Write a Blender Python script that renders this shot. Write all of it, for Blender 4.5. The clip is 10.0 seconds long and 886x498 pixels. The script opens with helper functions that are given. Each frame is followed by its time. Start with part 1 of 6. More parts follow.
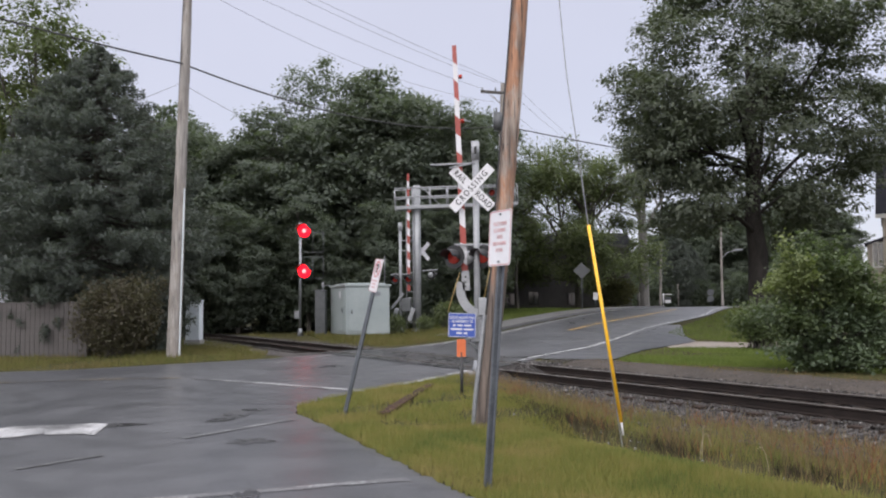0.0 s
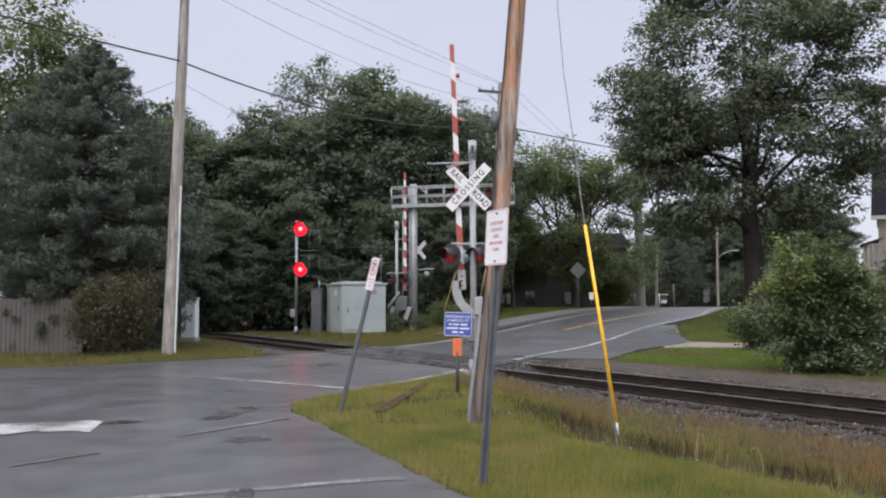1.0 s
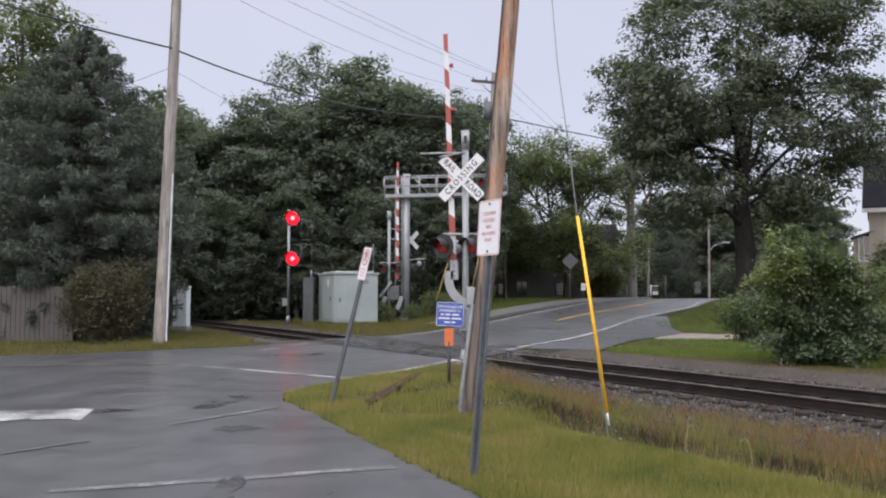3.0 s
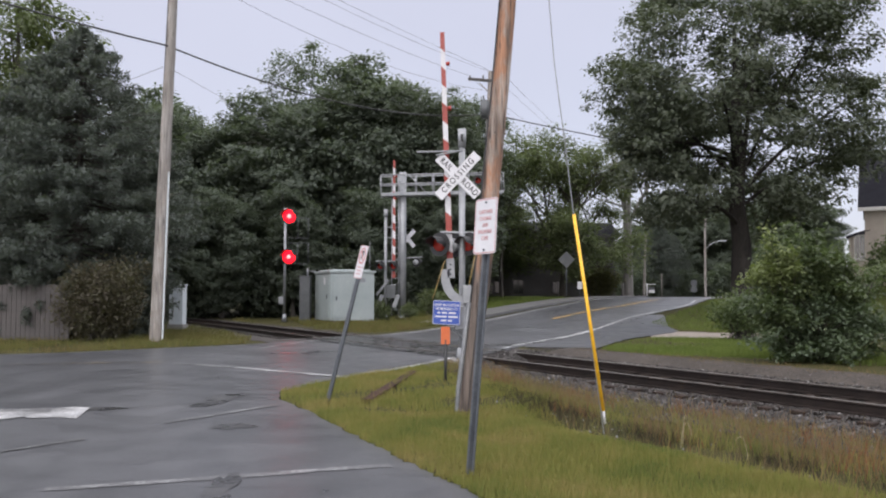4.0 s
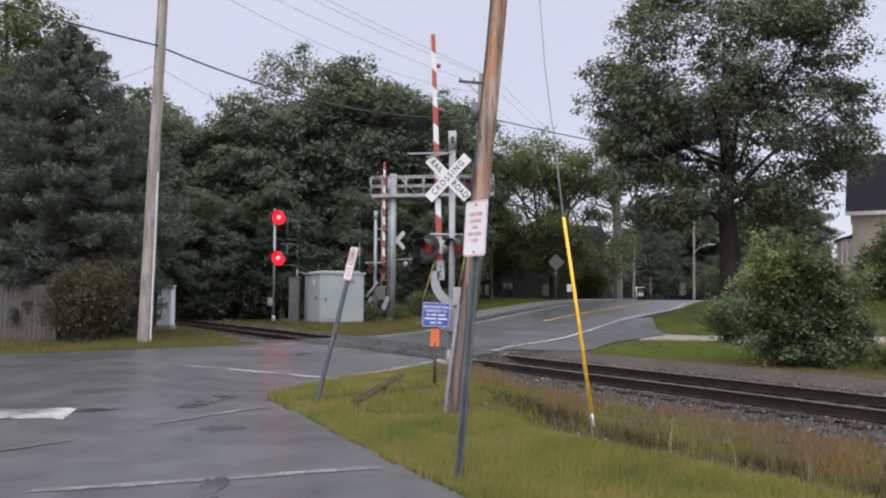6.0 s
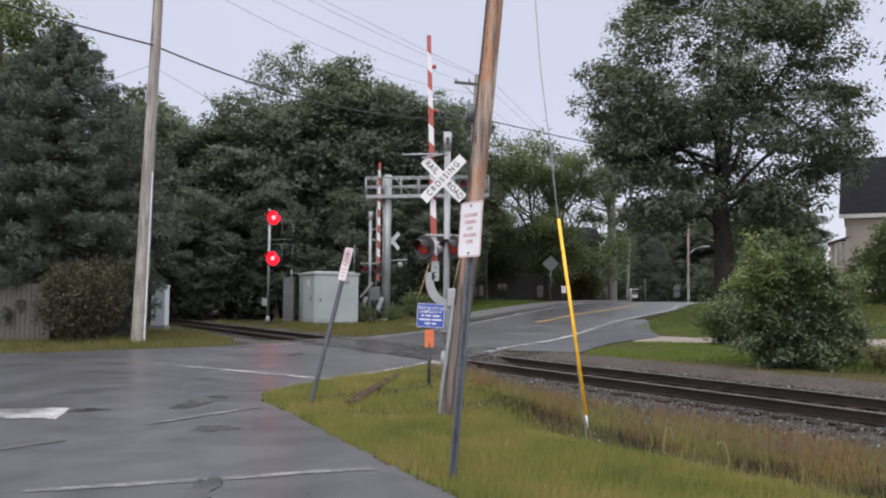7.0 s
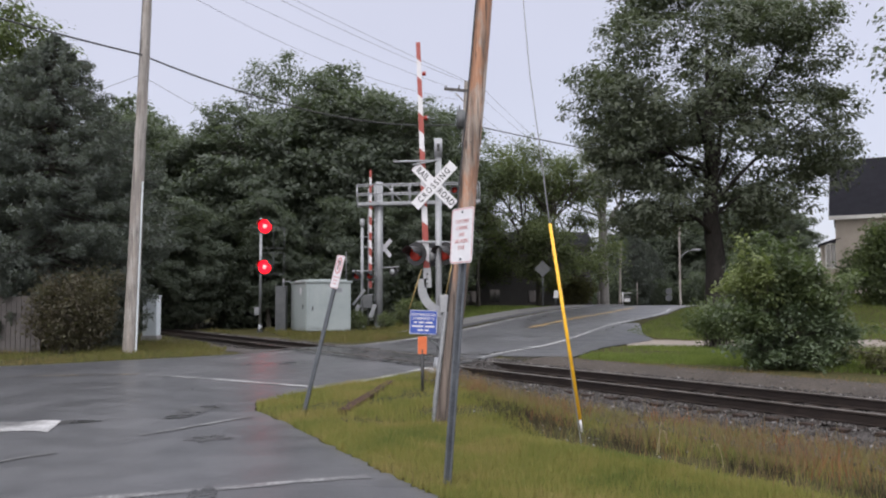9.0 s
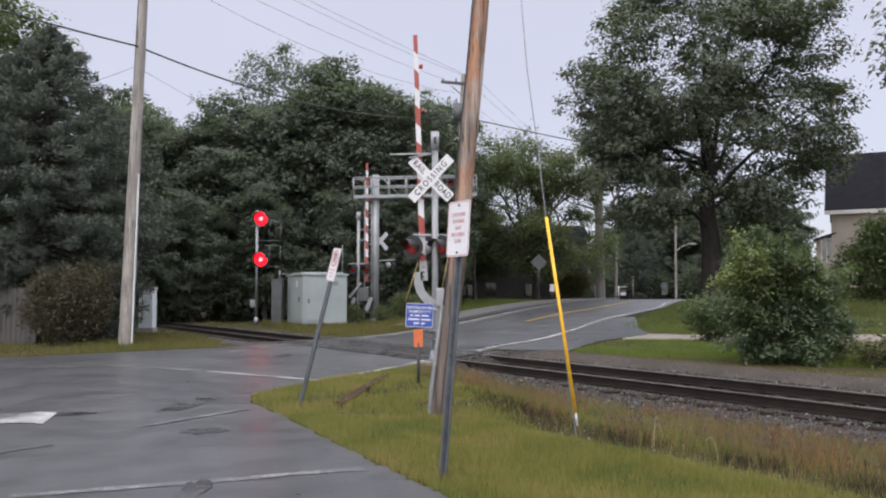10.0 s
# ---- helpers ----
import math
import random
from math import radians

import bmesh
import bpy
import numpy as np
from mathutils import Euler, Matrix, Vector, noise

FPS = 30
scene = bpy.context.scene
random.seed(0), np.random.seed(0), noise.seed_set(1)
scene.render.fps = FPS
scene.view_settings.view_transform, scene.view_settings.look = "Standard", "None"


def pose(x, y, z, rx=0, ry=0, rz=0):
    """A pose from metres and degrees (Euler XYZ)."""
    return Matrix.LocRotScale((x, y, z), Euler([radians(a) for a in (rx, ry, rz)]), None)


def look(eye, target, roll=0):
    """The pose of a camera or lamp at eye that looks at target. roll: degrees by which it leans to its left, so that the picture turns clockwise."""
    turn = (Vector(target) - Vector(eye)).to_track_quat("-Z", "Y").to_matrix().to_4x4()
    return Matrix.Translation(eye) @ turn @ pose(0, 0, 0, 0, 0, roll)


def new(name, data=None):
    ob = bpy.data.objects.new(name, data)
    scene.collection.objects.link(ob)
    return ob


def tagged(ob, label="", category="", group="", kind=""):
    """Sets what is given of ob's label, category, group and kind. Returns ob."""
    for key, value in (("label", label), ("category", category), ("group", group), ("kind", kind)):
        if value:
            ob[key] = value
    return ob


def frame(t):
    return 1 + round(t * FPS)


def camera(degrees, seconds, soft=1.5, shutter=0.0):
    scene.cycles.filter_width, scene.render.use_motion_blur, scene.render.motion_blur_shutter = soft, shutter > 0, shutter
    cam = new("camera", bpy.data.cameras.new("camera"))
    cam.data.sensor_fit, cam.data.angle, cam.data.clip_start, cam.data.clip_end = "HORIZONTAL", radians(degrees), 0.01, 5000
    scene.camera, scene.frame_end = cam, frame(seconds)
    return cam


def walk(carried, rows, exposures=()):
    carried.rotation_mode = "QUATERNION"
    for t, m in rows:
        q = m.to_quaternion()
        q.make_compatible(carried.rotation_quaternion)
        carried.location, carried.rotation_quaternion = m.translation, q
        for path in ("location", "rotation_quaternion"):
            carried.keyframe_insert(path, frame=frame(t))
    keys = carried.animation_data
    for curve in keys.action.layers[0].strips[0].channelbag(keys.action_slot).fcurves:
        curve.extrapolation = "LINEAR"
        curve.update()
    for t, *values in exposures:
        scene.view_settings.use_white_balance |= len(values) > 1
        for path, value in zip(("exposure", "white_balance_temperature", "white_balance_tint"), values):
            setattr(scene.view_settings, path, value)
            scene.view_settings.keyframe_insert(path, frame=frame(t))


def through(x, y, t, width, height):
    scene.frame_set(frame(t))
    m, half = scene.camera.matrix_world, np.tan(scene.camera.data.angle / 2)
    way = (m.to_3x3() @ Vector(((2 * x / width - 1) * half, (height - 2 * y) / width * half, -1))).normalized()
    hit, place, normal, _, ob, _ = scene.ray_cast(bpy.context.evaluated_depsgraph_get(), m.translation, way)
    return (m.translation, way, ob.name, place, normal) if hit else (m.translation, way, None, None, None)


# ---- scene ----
cam = camera(55.9, 10.0, soft=2.1)
EYE = (0.0, 0.0, 1.5)


def turned(t, yaw, pitch, roll):
    """A row of the path: the camera stays at one spot and is turned."""
    a, b = radians(yaw), radians(pitch)
    way = Vector((-math.sin(a) * math.cos(b), math.cos(a) * math.cos(b), math.sin(b)))
    return (t, look(EYE, Vector(EYE) + way * 10, roll))


walk(cam, [turned(*r) for r in (
    (0.0, 2.860, 3.880, -0.590),
    (0.5, 2.772, 3.924, -0.440),
    (1.0, 2.615, 3.808, -0.280),
    (1.5, 2.497, 3.408, -0.200),
    (2.0, 2.364, 3.313, -0.110),
    (2.5, 2.216, 3.231, 0.000),
    (4.0, 1.857, 3.014, 0.085),
    (4.5, 1.682, 3.076, 0.165),
    (5.0, 1.480, 3.117, 0.295),
    (5.5, 1.336, 3.125, 0.283),
    (7.0, 0.805, 3.223, 0.568),
    (7.5, 0.661, 3.242, 0.490),
    (8.0, 0.550, 3.407, -0.020),
    (8.5, 0.384, 3.651, -0.290),
    (9.0, 0.248, 3.664, -0.198),
    (9.5, 0.121, 3.338, -0.018),
    (10.0, 0.000, 3.200, 0.000),
)], [(0.0, 0.0, 6500, 13), (10.0, 0.0, 6500, 13)])

# ---- light: an overcast late afternoon after rain ----
world = bpy.data.worlds.new("world")
scene.world = world
world.use_nodes = True
wn, wl = world.node_tree.nodes, world.node_tree.links
wn.clear()
w_out = wn.new("ShaderNodeOutputWorld")
w_bg = wn.new("ShaderNodeBackground")
w_sky = wn.new("ShaderNodeTexSky")
w_sky.sky_type = "NISHITA"
w_sky.sun_disc = False
w_sky.sun_elevation, w_sky.sun_rotation = radians(28), radians(200)
w_co = wn.new("ShaderNodeTexCoord")
w_sep = wn.new("ShaderNodeSeparateXYZ")
w_ramp = wn.new("ShaderNodeValToRGB")
w_ramp.color_ramp.elements[0].position = 0.36
w_ramp.color_ramp.elements[0].color = (0.30, 0.305, 0.355, 1)
w_ramp.color_ramp.elements[1].position = 0.6
w_ramp.color_ramp.elements[1].color = (1.14, 1.14, 1.17, 1)
w_noise = wn.new("ShaderNodeTexNoise")
w_noise.inputs["Scale"].default_value = 2.2
w_noise.inputs["Detail"].default_value = 4
w_cloud = wn.new("ShaderNodeMapRange")
for k, v in (("From Min", 0.3), ("From Max", 0.7), ("To Min", 0.95), ("To Max", 1.05)):
    w_cloud.inputs[k].default_value = v
w_mul = wn.new("ShaderNodeVectorMath")
w_mul.operation = "SCALE"
w_sc = wn.new("ShaderNodeVectorMath")
w_sc.operation = "SCALE"
w_sc.inputs["Scale"].default_value = 0.012
w_add = wn.new("ShaderNodeVectorMath")
w_add.operation = "ADD"
wl.new(w_co.outputs["Generated"], w_sep.inputs[0])
wl.new(w_co.outputs["Generated"], w_noise.inputs["Vector"])
wl.new(w_sep.outputs["Z"], w_ramp.inputs["Fac"])
wl.new(w_noise.outputs["Fac"], w_cloud.inputs["Value"])
wl.new(w_ramp.outputs["Color"], w_mul.inputs[0])
wl.new(w_cloud.outputs["Result"], w_mul.inputs["Scale"])
wl.new(w_sky.outputs["Color"], w_sc.inputs[0])
wl.new(w_mul.outputs["Vector"], w_add.inputs[0])
wl.new(w_sc.outputs["Vector"], w_add.inputs[1])
wl.new(w_add.outputs["Vector"], w_bg.inputs["Color"])
w_bg.inputs["Strength"].default_value = 2.0
wl.new(w_bg.outputs[0], w_out.inputs["Surface"])
sun = new("sun", bpy.data.lights.new("sun", "SUN"))
sun.data.energy, sun.data.angle, sun.data.color = 1.5, radians(60), (1.0, 0.97, 0.93)
sun.matrix_world = pose(0, 0, 60, 62, 0, -20)


# ---- materials ----
class Mat:
    """A small node-tree builder round one Principled surface."""

    def __init__(self, name, rough=0.7, metal=0.0, spec=0.5):
        self.m = bpy.data.materials.new(name)
        self.m.use_nodes = True
        self.t = self.m.node_tree
        self.b = self.t.nodes["Principled BSDF"]
        self.out = self.t.nodes["Material Output"]
        self.set("Roughness", rough), self.set("Metallic", metal), self.set("Specular IOR Level", spec)
        self.co = self.node("ShaderNodeTexCoord")

    def node(self, kind):
        return self.t.nodes.new(kind)

    def link(self, a, b):
        self.t.links.new(a, b)

    def set(self, key, value):
        if isinstance(value, (int, float, tuple)):
            self.b.inputs[key].default_value = value if not isinstance(value, tuple) else (*value, 1)[:4]
        else:
            self.link(value, self.b.inputs[key])

    def noise(self, scale, detail=4, rough=0.6, stretch=(1, 1, 1), space="Object"):
        mp = self.node("ShaderNodeMapping")
        mp.inputs["Scale"].default_value = stretch
        self.link(self.co.outputs[space], mp.inputs["Vector"])
        n = self.node("ShaderNodeTexNoise")
        n.inputs["Scale"].default_value, n.inputs["Detail"].default_value, n.inputs["Roughness"].default_value = scale, detail, rough
        self.link(mp.outputs[0], n.inputs["Vector"])
        return n.outputs["Fac"]

    def ramp(self, fac, *stops):
        r = self.node("ShaderNodeValToRGB")
        el = r.color_ramp.elements
        while len(el) < len(stops):
            el.new(0.5)
        for e, (p, c) in zip(el, stops):
            e.position, e.color = p, (*c, 1) if isinstance(c, tuple) else (c, c, c, 1)
        self.link(fac, r.inputs["Fac"])
        return r.outputs["Color"]

    def mix(self, fac, a, b, kind="MIX"):
        n = self.node("ShaderNodeMix")
        n.data_type, n.blend_type = "RGBA", kind
        for sock, v in ((n.inputs[0], fac), (n.inputs[6], a), (n.inputs[7], b)):
            if isinstance(v, tuple):
                sock.default_value = (*v, 1)
            elif isinstance(v, (int, float)):
                sock.default_value = v
            else:
                self.link(v, sock)
        return n.outputs[2]

    def island(self):
        return self.node("ShaderNodeNewGeometry").outputs["Random Per Island"]

    def one_of(self):
        return self.node("ShaderNodeObjectInfo").outputs["Random"]

    def bump(self, height, strength=0.3, dist=0.02):
        n = self.node("ShaderNodeBump")
        n.inputs["Strength"].default_value, n.inputs["Distance"].default_value = strength, dist
        self.link(height, n.inputs["Height"])
        self.link(n.outputs[0], self.b.inputs["Normal"])


def surface(name, a, b, scale=3.0, fine=40.0, rough=0.7, metal=0.0, bump=0.2, dist=0.01, stretch=(1, 1, 1), spec=0.5):
    """Two tones at a large and a fine scale, with relief."""
    m = Mat(name, rough, metal, spec)
    big, small = m.noise(scale, 4, 0.6, stretch), m.noise(fine, 3, 0.6, stretch)
    both = m.mix(0.4, big, small)
    m.set("Base Color", m.ramp(both, (0.35, a), (0.65, b)))
    m.set("Roughness", m.ramp(big, (0.3, max(rough - 0.12, 0.05)), (0.7, min(rough + 0.12, 1.0))))
    m.bump(small, bump, dist)
    return m.m


def leaf_material(name, dark, light, gloss=0.6, through=0.35, wet=0.5):
    m = Mat(name, gloss, 0.0, wet)
    r = m.island()
    big = m.noise(0.5, 2)
    col = m.mix(0.5, m.ramp(r, (0.0, dark), (1.0, light)), m.ramp(big, (0.3, dark), (0.7, light)))
    m.set("Base Color", col)
    tr = m.node("ShaderNodeBsdfTranslucent")
    m.link(m.mix(1.0, col, (1.0, 1.1, 0.6), "MULTIPLY"), tr.inputs["Color"])
    mx = m.node("ShaderNodeMixShader")
    mx.inputs[0].default_value = through
    m.link(m.b.outputs[0], mx.inputs[1]), m.link(tr.outputs[0], mx.inputs[2])
    m.link(mx.outputs[0], m.out.inputs["Surface"])
    return m.m


def asphalt():
    """Wet, worn asphalt: dark patches, cracks, and a film of water that varies."""
    m = Mat("wet_asphalt", 0.35, 0.0, 0.5)
    big, mid, fine = m.noise(0.35, 3), m.noise(1.7, 5, 0.65), m.noise(70, 2)
    tone = m.mix(0.5, m.ramp(big, (0.35, (0.028, 0.03, 0.037)), (0.65, (0.052, 0.054, 0.063))), m.ramp(mid, (0.3, (0.028, 0.03, 0.037)), (0.7, (0.066, 0.068, 0.078))))
    m.set("Base Color", m.mix(0.25, tone, m.ramp(fine, (0.3, 0.016), (0.7, 0.1))))
    m.set("Roughness", m.ramp(m.mix(0.5, big, mid), (0.36, 0.27), (0.64, 0.43)))
    m.bump(fine, 0.25, 0.004)
    return m.m


M_ASPHALT = asphalt()
M_PATCH = surface("fresh_asphalt_patch", (0.012, 0.012, 0.014), (0.03, 0.03, 0.032), 3, 60, 0.3)


def road_paint(name, col, worn):
    """Road paint rubbed away in patches to the asphalt under it."""
    m = Mat(name, 0.35)
    big, fine = m.noise(1.1, 4, 0.6), m.noise(26, 3, 0.7)
    m.set("Base Color", m.mix(m.ramp(m.mix(0.45, big, fine), (worn, 0.0), (worn + 0.16, 1.0)), (0.078, 0.078, 0.082), col))
    m.bump(fine, 0.2, 0.004)
    return m.m


M_WHITE_LINE = road_paint("worn_white_road_paint", (0.6, 0.6, 0.61), 0.40)
M_BAR = road_paint("scuffed_white_bar_paint", (0.5, 0.5, 0.51), 0.43)
M_THIN_LINE = road_paint("rubbed_white_road_paint", (0.36, 0.36, 0.37), 0.5)
M_YELLOW_LINE = road_paint("worn_yellow_road_paint", (0.6, 0.35, 0.07), 0.34)
M_FAINT_YELLOW = road_paint("rubbed_yellow_road_paint", (0.3, 0.22, 0.11), 0.46)
M_CONCRETE = surface("wet_concrete", (0.16, 0.155, 0.15), (0.30, 0.29, 0.28), 1.5, 30, 0.55)
M_GRAVEL = surface("gravel_shoulder", (0.034, 0.028, 0.024), (0.085, 0.072, 0.062), 1.2, 22, 0.9, bump=0.7, dist=0.03, spec=0.12)
M_DRIVE = surface("sandy_gravel_drive", (0.13, 0.11, 0.092), (0.25, 0.215, 0.185), 1.2, 30, 0.8, bump=0.4, dist=0.02)
M_BALLAST = surface("ballast_bed", (0.035, 0.031, 0.03), (0.085, 0.077, 0.073), 2.0, 16, 0.85, bump=0.9, dist=0.05, spec=0.15)
M_PAVE = surface("wet_pavement", (0.075, 0.073, 0.072), (0.13, 0.127, 0.125), 1.5, 30, 0.5)
M_KERB = surface("dark_wet_kerb", (0.035, 0.034, 0.034), (0.07, 0.068, 0.066), 2, 30, 0.5)
M_SOIL = surface("grassy_soil", (0.028, 0.027, 0.012), (0.065, 0.06, 0.022), 0.6, 14, 0.95, bump=0.6, dist=0.05, spec=0.08)
M_RAIL = surface("rusty_rail_steel", (0.012, 0.009, 0.008), (0.032, 0.022, 0.018), 3, 40, 0.5, 0.4)
M_RAILTOP = surface("worn_rail_head", (0.06, 0.052, 0.048), (0.13, 0.115, 0.105), 3, 40, 0.38, 0.7)
M_TIE = surface("creosoted_tie_wood", (0.014, 0.011, 0.009), (0.045, 0.033, 0.028), 4, 30, 0.9, bump=0.5, spec=0.12)
M_BARK = surface("dark_bark", (0.03, 0.026, 0.022), (0.085, 0.075, 0.065), 3, 14, 0.85, bump=0.9, dist=0.04, stretch=(1, 1, 0.25))
M_BARK_DARK = surface("dark_wet_bark", (0.016, 0.014, 0.013), (0.045, 0.04, 0.037), 3, 14, 0.85, bump=0.9, dist=0.04, stretch=(1, 1, 0.25), spec=0.2)
M_BARK_WET = surface("wet_grey_bark", (0.045, 0.042, 0.04), (0.11, 0.102, 0.095), 3, 14, 0.8, bump=0.7, dist=0.03, stretch=(1, 1, 0.25))
M_BARK_PALE = surface("pale_bark", (0.09, 0.085, 0.08), (0.2, 0.19, 0.18), 3, 14, 0.85, bump=0.7, dist=0.03, stretch=(1, 1, 0.25))
M_MAPLE = leaf_material("maple_leaves", (0.06, 0.074, 0.054), (0.11, 0.128, 0.086), 0.55, 0.4)
M_WOODS = leaf_material("woodland_leaves", (0.08, 0.102, 0.08), (0.13, 0.152, 0.118), 0.6, 0.5)
M_LIGHTLEAF = leaf_material("bright_leaves", (0.075, 0.098, 0.048), (0.16, 0.185, 0.095), 0.7, 0.5)
M_SPARSELEAF = leaf_material("sparse_brownish_leaves", (0.085, 0.088, 0.055), (0.17, 0.155, 0.11), 0.7, 0.5)
M_BROWNLEAF = leaf_material("yellowing_shrub_leaves", (0.07, 0.068, 0.034), (0.125, 0.125, 0.055), 0.7, 0.45)
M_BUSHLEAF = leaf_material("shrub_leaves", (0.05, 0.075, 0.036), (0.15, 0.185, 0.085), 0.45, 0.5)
# darker copy of the shrub leaves: shade of the core put into the colour
M_BUSHSHADE = leaf_material("shaded_shrub_leaves", (0.06, 0.085, 0.052), (0.115, 0.15, 0.085), 0.45, 0.45)
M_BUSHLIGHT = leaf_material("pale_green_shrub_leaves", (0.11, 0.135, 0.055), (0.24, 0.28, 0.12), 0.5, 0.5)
M_SPRUCE = leaf_material("spruce_needles", (0.07, 0.084, 0.076), (0.115, 0.134, 0.12), 0.6, 0.3)
M_HEDGE = leaf_material("russet_hedge_leaves", (0.085, 0.066, 0.052), (0.1, 0.1, 0.062), 0.6, 0.45, 0.4)


def grass_material(name, green, olive, straw, scale, single=0.55):
    """Blades that turn from green to straw in patches and from blade to blade."""
    m = Mat(name, 0.7, 0.0, 0.2)
    patch, r = m.noise(scale, 5, 0.65), m.island()
    col = m.mix(single, m.ramp(patch, (0.34, green), (0.5, olive), (0.66, straw)), m.ramp(r, (0.0, green), (0.6, olive), (1.0, straw)))
    m.set("Base Color", col)
    tr = m.node("ShaderNodeBsdfTranslucent")
    m.link(col, tr.inputs["Color"])
    mx = m.node("ShaderNodeMixShader")
    mx.inputs[0].default_value = 0.35
    m.link(m.b.outputs[0], mx.inputs[1]), m.link(tr.outputs[0], mx.inputs[2])
    m.link(mx.outputs[0], m.out.inputs["Surface"])
    return m.m


M_GRASS = grass_material("grass_blades", (0.09, 0.13, 0.032), (0.205, 0.205, 0.055), (0.30, 0.235, 0.095), 0.9, 0.42)
M_VERGE = grass_material("verge_blades", (0.085, 0.105, 0.03), (0.15, 0.145, 0.045), (0.17, 0.115, 0.062), 0.4)
M_LAWN = leaf_material("lawn_blades", (0.075, 0.112, 0.028), (0.165, 0.2, 0.055), 0.6, 0.35, 0.2)
M_WEED = grass_material("dry_weeds", (0.1, 0.105, 0.042), (0.2, 0.155, 0.08), (0.21, 0.11, 0.065), 1.1, 0.45)
M_RUSSET = grass_material("russet_stalks", (0.14, 0.085, 0.045), (0.22, 0.095, 0.05), (0.29, 0.13, 0.06), 0.9)
# blades darkened in colour to stand for shade down in the ditch
M_DITCH = grass_material("hollow_shade_stems", (0.026, 0.028, 0.016), (0.05, 0.042, 0.026), (0.08, 0.05, 0.033), 0.9)
M_STAIN = surface("wet_asphalt_stain", (0.018, 0.018, 0.02), (0.045, 0.045, 0.048), 2.5, 50, 0.3)


# ---- mesh helpers ----
def mesh_from(name, verts, faces, mats, index=None, smooth=False):
    """A mesh from arrays: faces is an (n, 3) or (n, 4) array."""
    me = bpy.data.meshes.new(name)
    verts, faces = np.asarray(verts, np.float32), np.asarray(faces, np.int32)
    n, k = faces.shape
    me.vertices.add(len(verts))
    me.vertices.foreach_set("co", verts.ravel())
    me.loops.add(n * k)
    me.loops.foreach_set("vertex_index", faces.ravel())
    me.polygons.add(n)
    me.polygons.foreach_set("loop_start", np.arange(0, n * k, k, dtype=np.int32))
    me.polygons.foreach_set("loop_total", np.full(n, k, np.int32))
    for m in mats:
        me.materials.append(m)
    if index is not None:
        me.polygons.foreach_set("material_index", np.asarray(index, np.int32))
    if smooth:
        me.polygons.foreach_set("use_smooth", np.ones(n, bool))
    me.update(calc_edges=True)
    me.validate()
    return me


def part(name, bm, material, parent=None, label="", smooth=False):
    """Links a bmesh (or a finished mesh) as one object, under a thing or a part."""
    if isinstance(bm, bmesh.types.BMesh):
        me = bpy.data.meshes.new(name)
        if smooth:
            for f in bm.faces:
                f.smooth = True
        bm.to_mesh(me)
        bm.free()
    else:
        me = bm
    if material is not None:
        me.materials.clear()
        me.materials.append(material)
    ob = new(name, me)
    if parent is not None:
        ob.parent = parent
    if label:
        ob["label"] = label
    return ob


def thing(name, m, label, category, group=""):
    """An empty at a thing's base, to carry its parts."""
    ob = new(name)
    ob.empty_display_size = 0.2
    ob.matrix_world = m
    return tagged(ob, label, category, group)


def smooth01(v):
    v = np.clip(v, 0.0, 1.0)
    return v * v * (3 - 2 * v)


# the line of the track: a point, and its way to the left and far
TRACK_P, TRACK_D = np.array((0.785, 19.80)), np.array((-0.5388, 0.8425))
TRACK_N = np.array((0.8425, 0.5388))


def crossing(off):
    """Where the road's two edges meet the track, as lengths along it."""
    return 0.1 + 0.638 * (off + 0.75), 9.6 + 0.3 * (off + 0.75)


ROAD_P, ROAD_D = np.array((1.2, 22.7)), np.array((0.42, 0.9075))


def height(x, y):
    """The lie of the land."""
    x, y = np.asarray(x, float), np.asarray(y, float)
    off = (x - TRACK_P[0]) * TRACK_N[0] + (y - TRACK_P[1]) * TRACK_N[1]
    along = (x - TRACK_P[0]) * TRACK_D[0] + (y - TRACK_P[1]) * TRACK_D[1]
    rise = 1.15 * smooth01((y - 30) / 34) * smooth01((x + 6) / 6) - 2.5 * smooth01((y - 78) / 60)
    side = (x - ROAD_P[0]) * ROAD_D[1] - (y - ROAD_P[1]) * ROAD_D[0]
    mound = 1.15 * smooth01((side - 1.5) / 9) * smooth01((y - 27) / 20)
    start, stop = crossing(off)
    level = smooth01((along - start + 1.3) / 1.0) * smooth01((stop + 1.3 - along) / 1.0)
    bed = -0.19 * np.exp(-(off / 1.6) ** 4) * (1 - level)
    lowside = -0.21 * smooth01((-off - 0.7) / 0.6) * smooth01((off + 5.7) / 0.9) * smooth01((-along - 2.0 - 4.0 * smooth01((-off - 2.4) / 1.5)) / 3.0)
    ditch = -0.09 * np.exp(-((off + 4.55) / 0.5) ** 2) * smooth01((-along - 5.5) / 2.8)
    bed = np.minimum(bed, lowside) + ditch
    bank = 0.05 * np.sin(x * 1.3 + 0.5 * y) * smooth01((-off - 3.0) / 2) * smooth01((x + 0.5 * (y - 6.36) - 0.5) / 1.0) * smooth01((13 - y) / 4) * smooth01((y - 5) / 2)
    return rise + mound + bed + bank


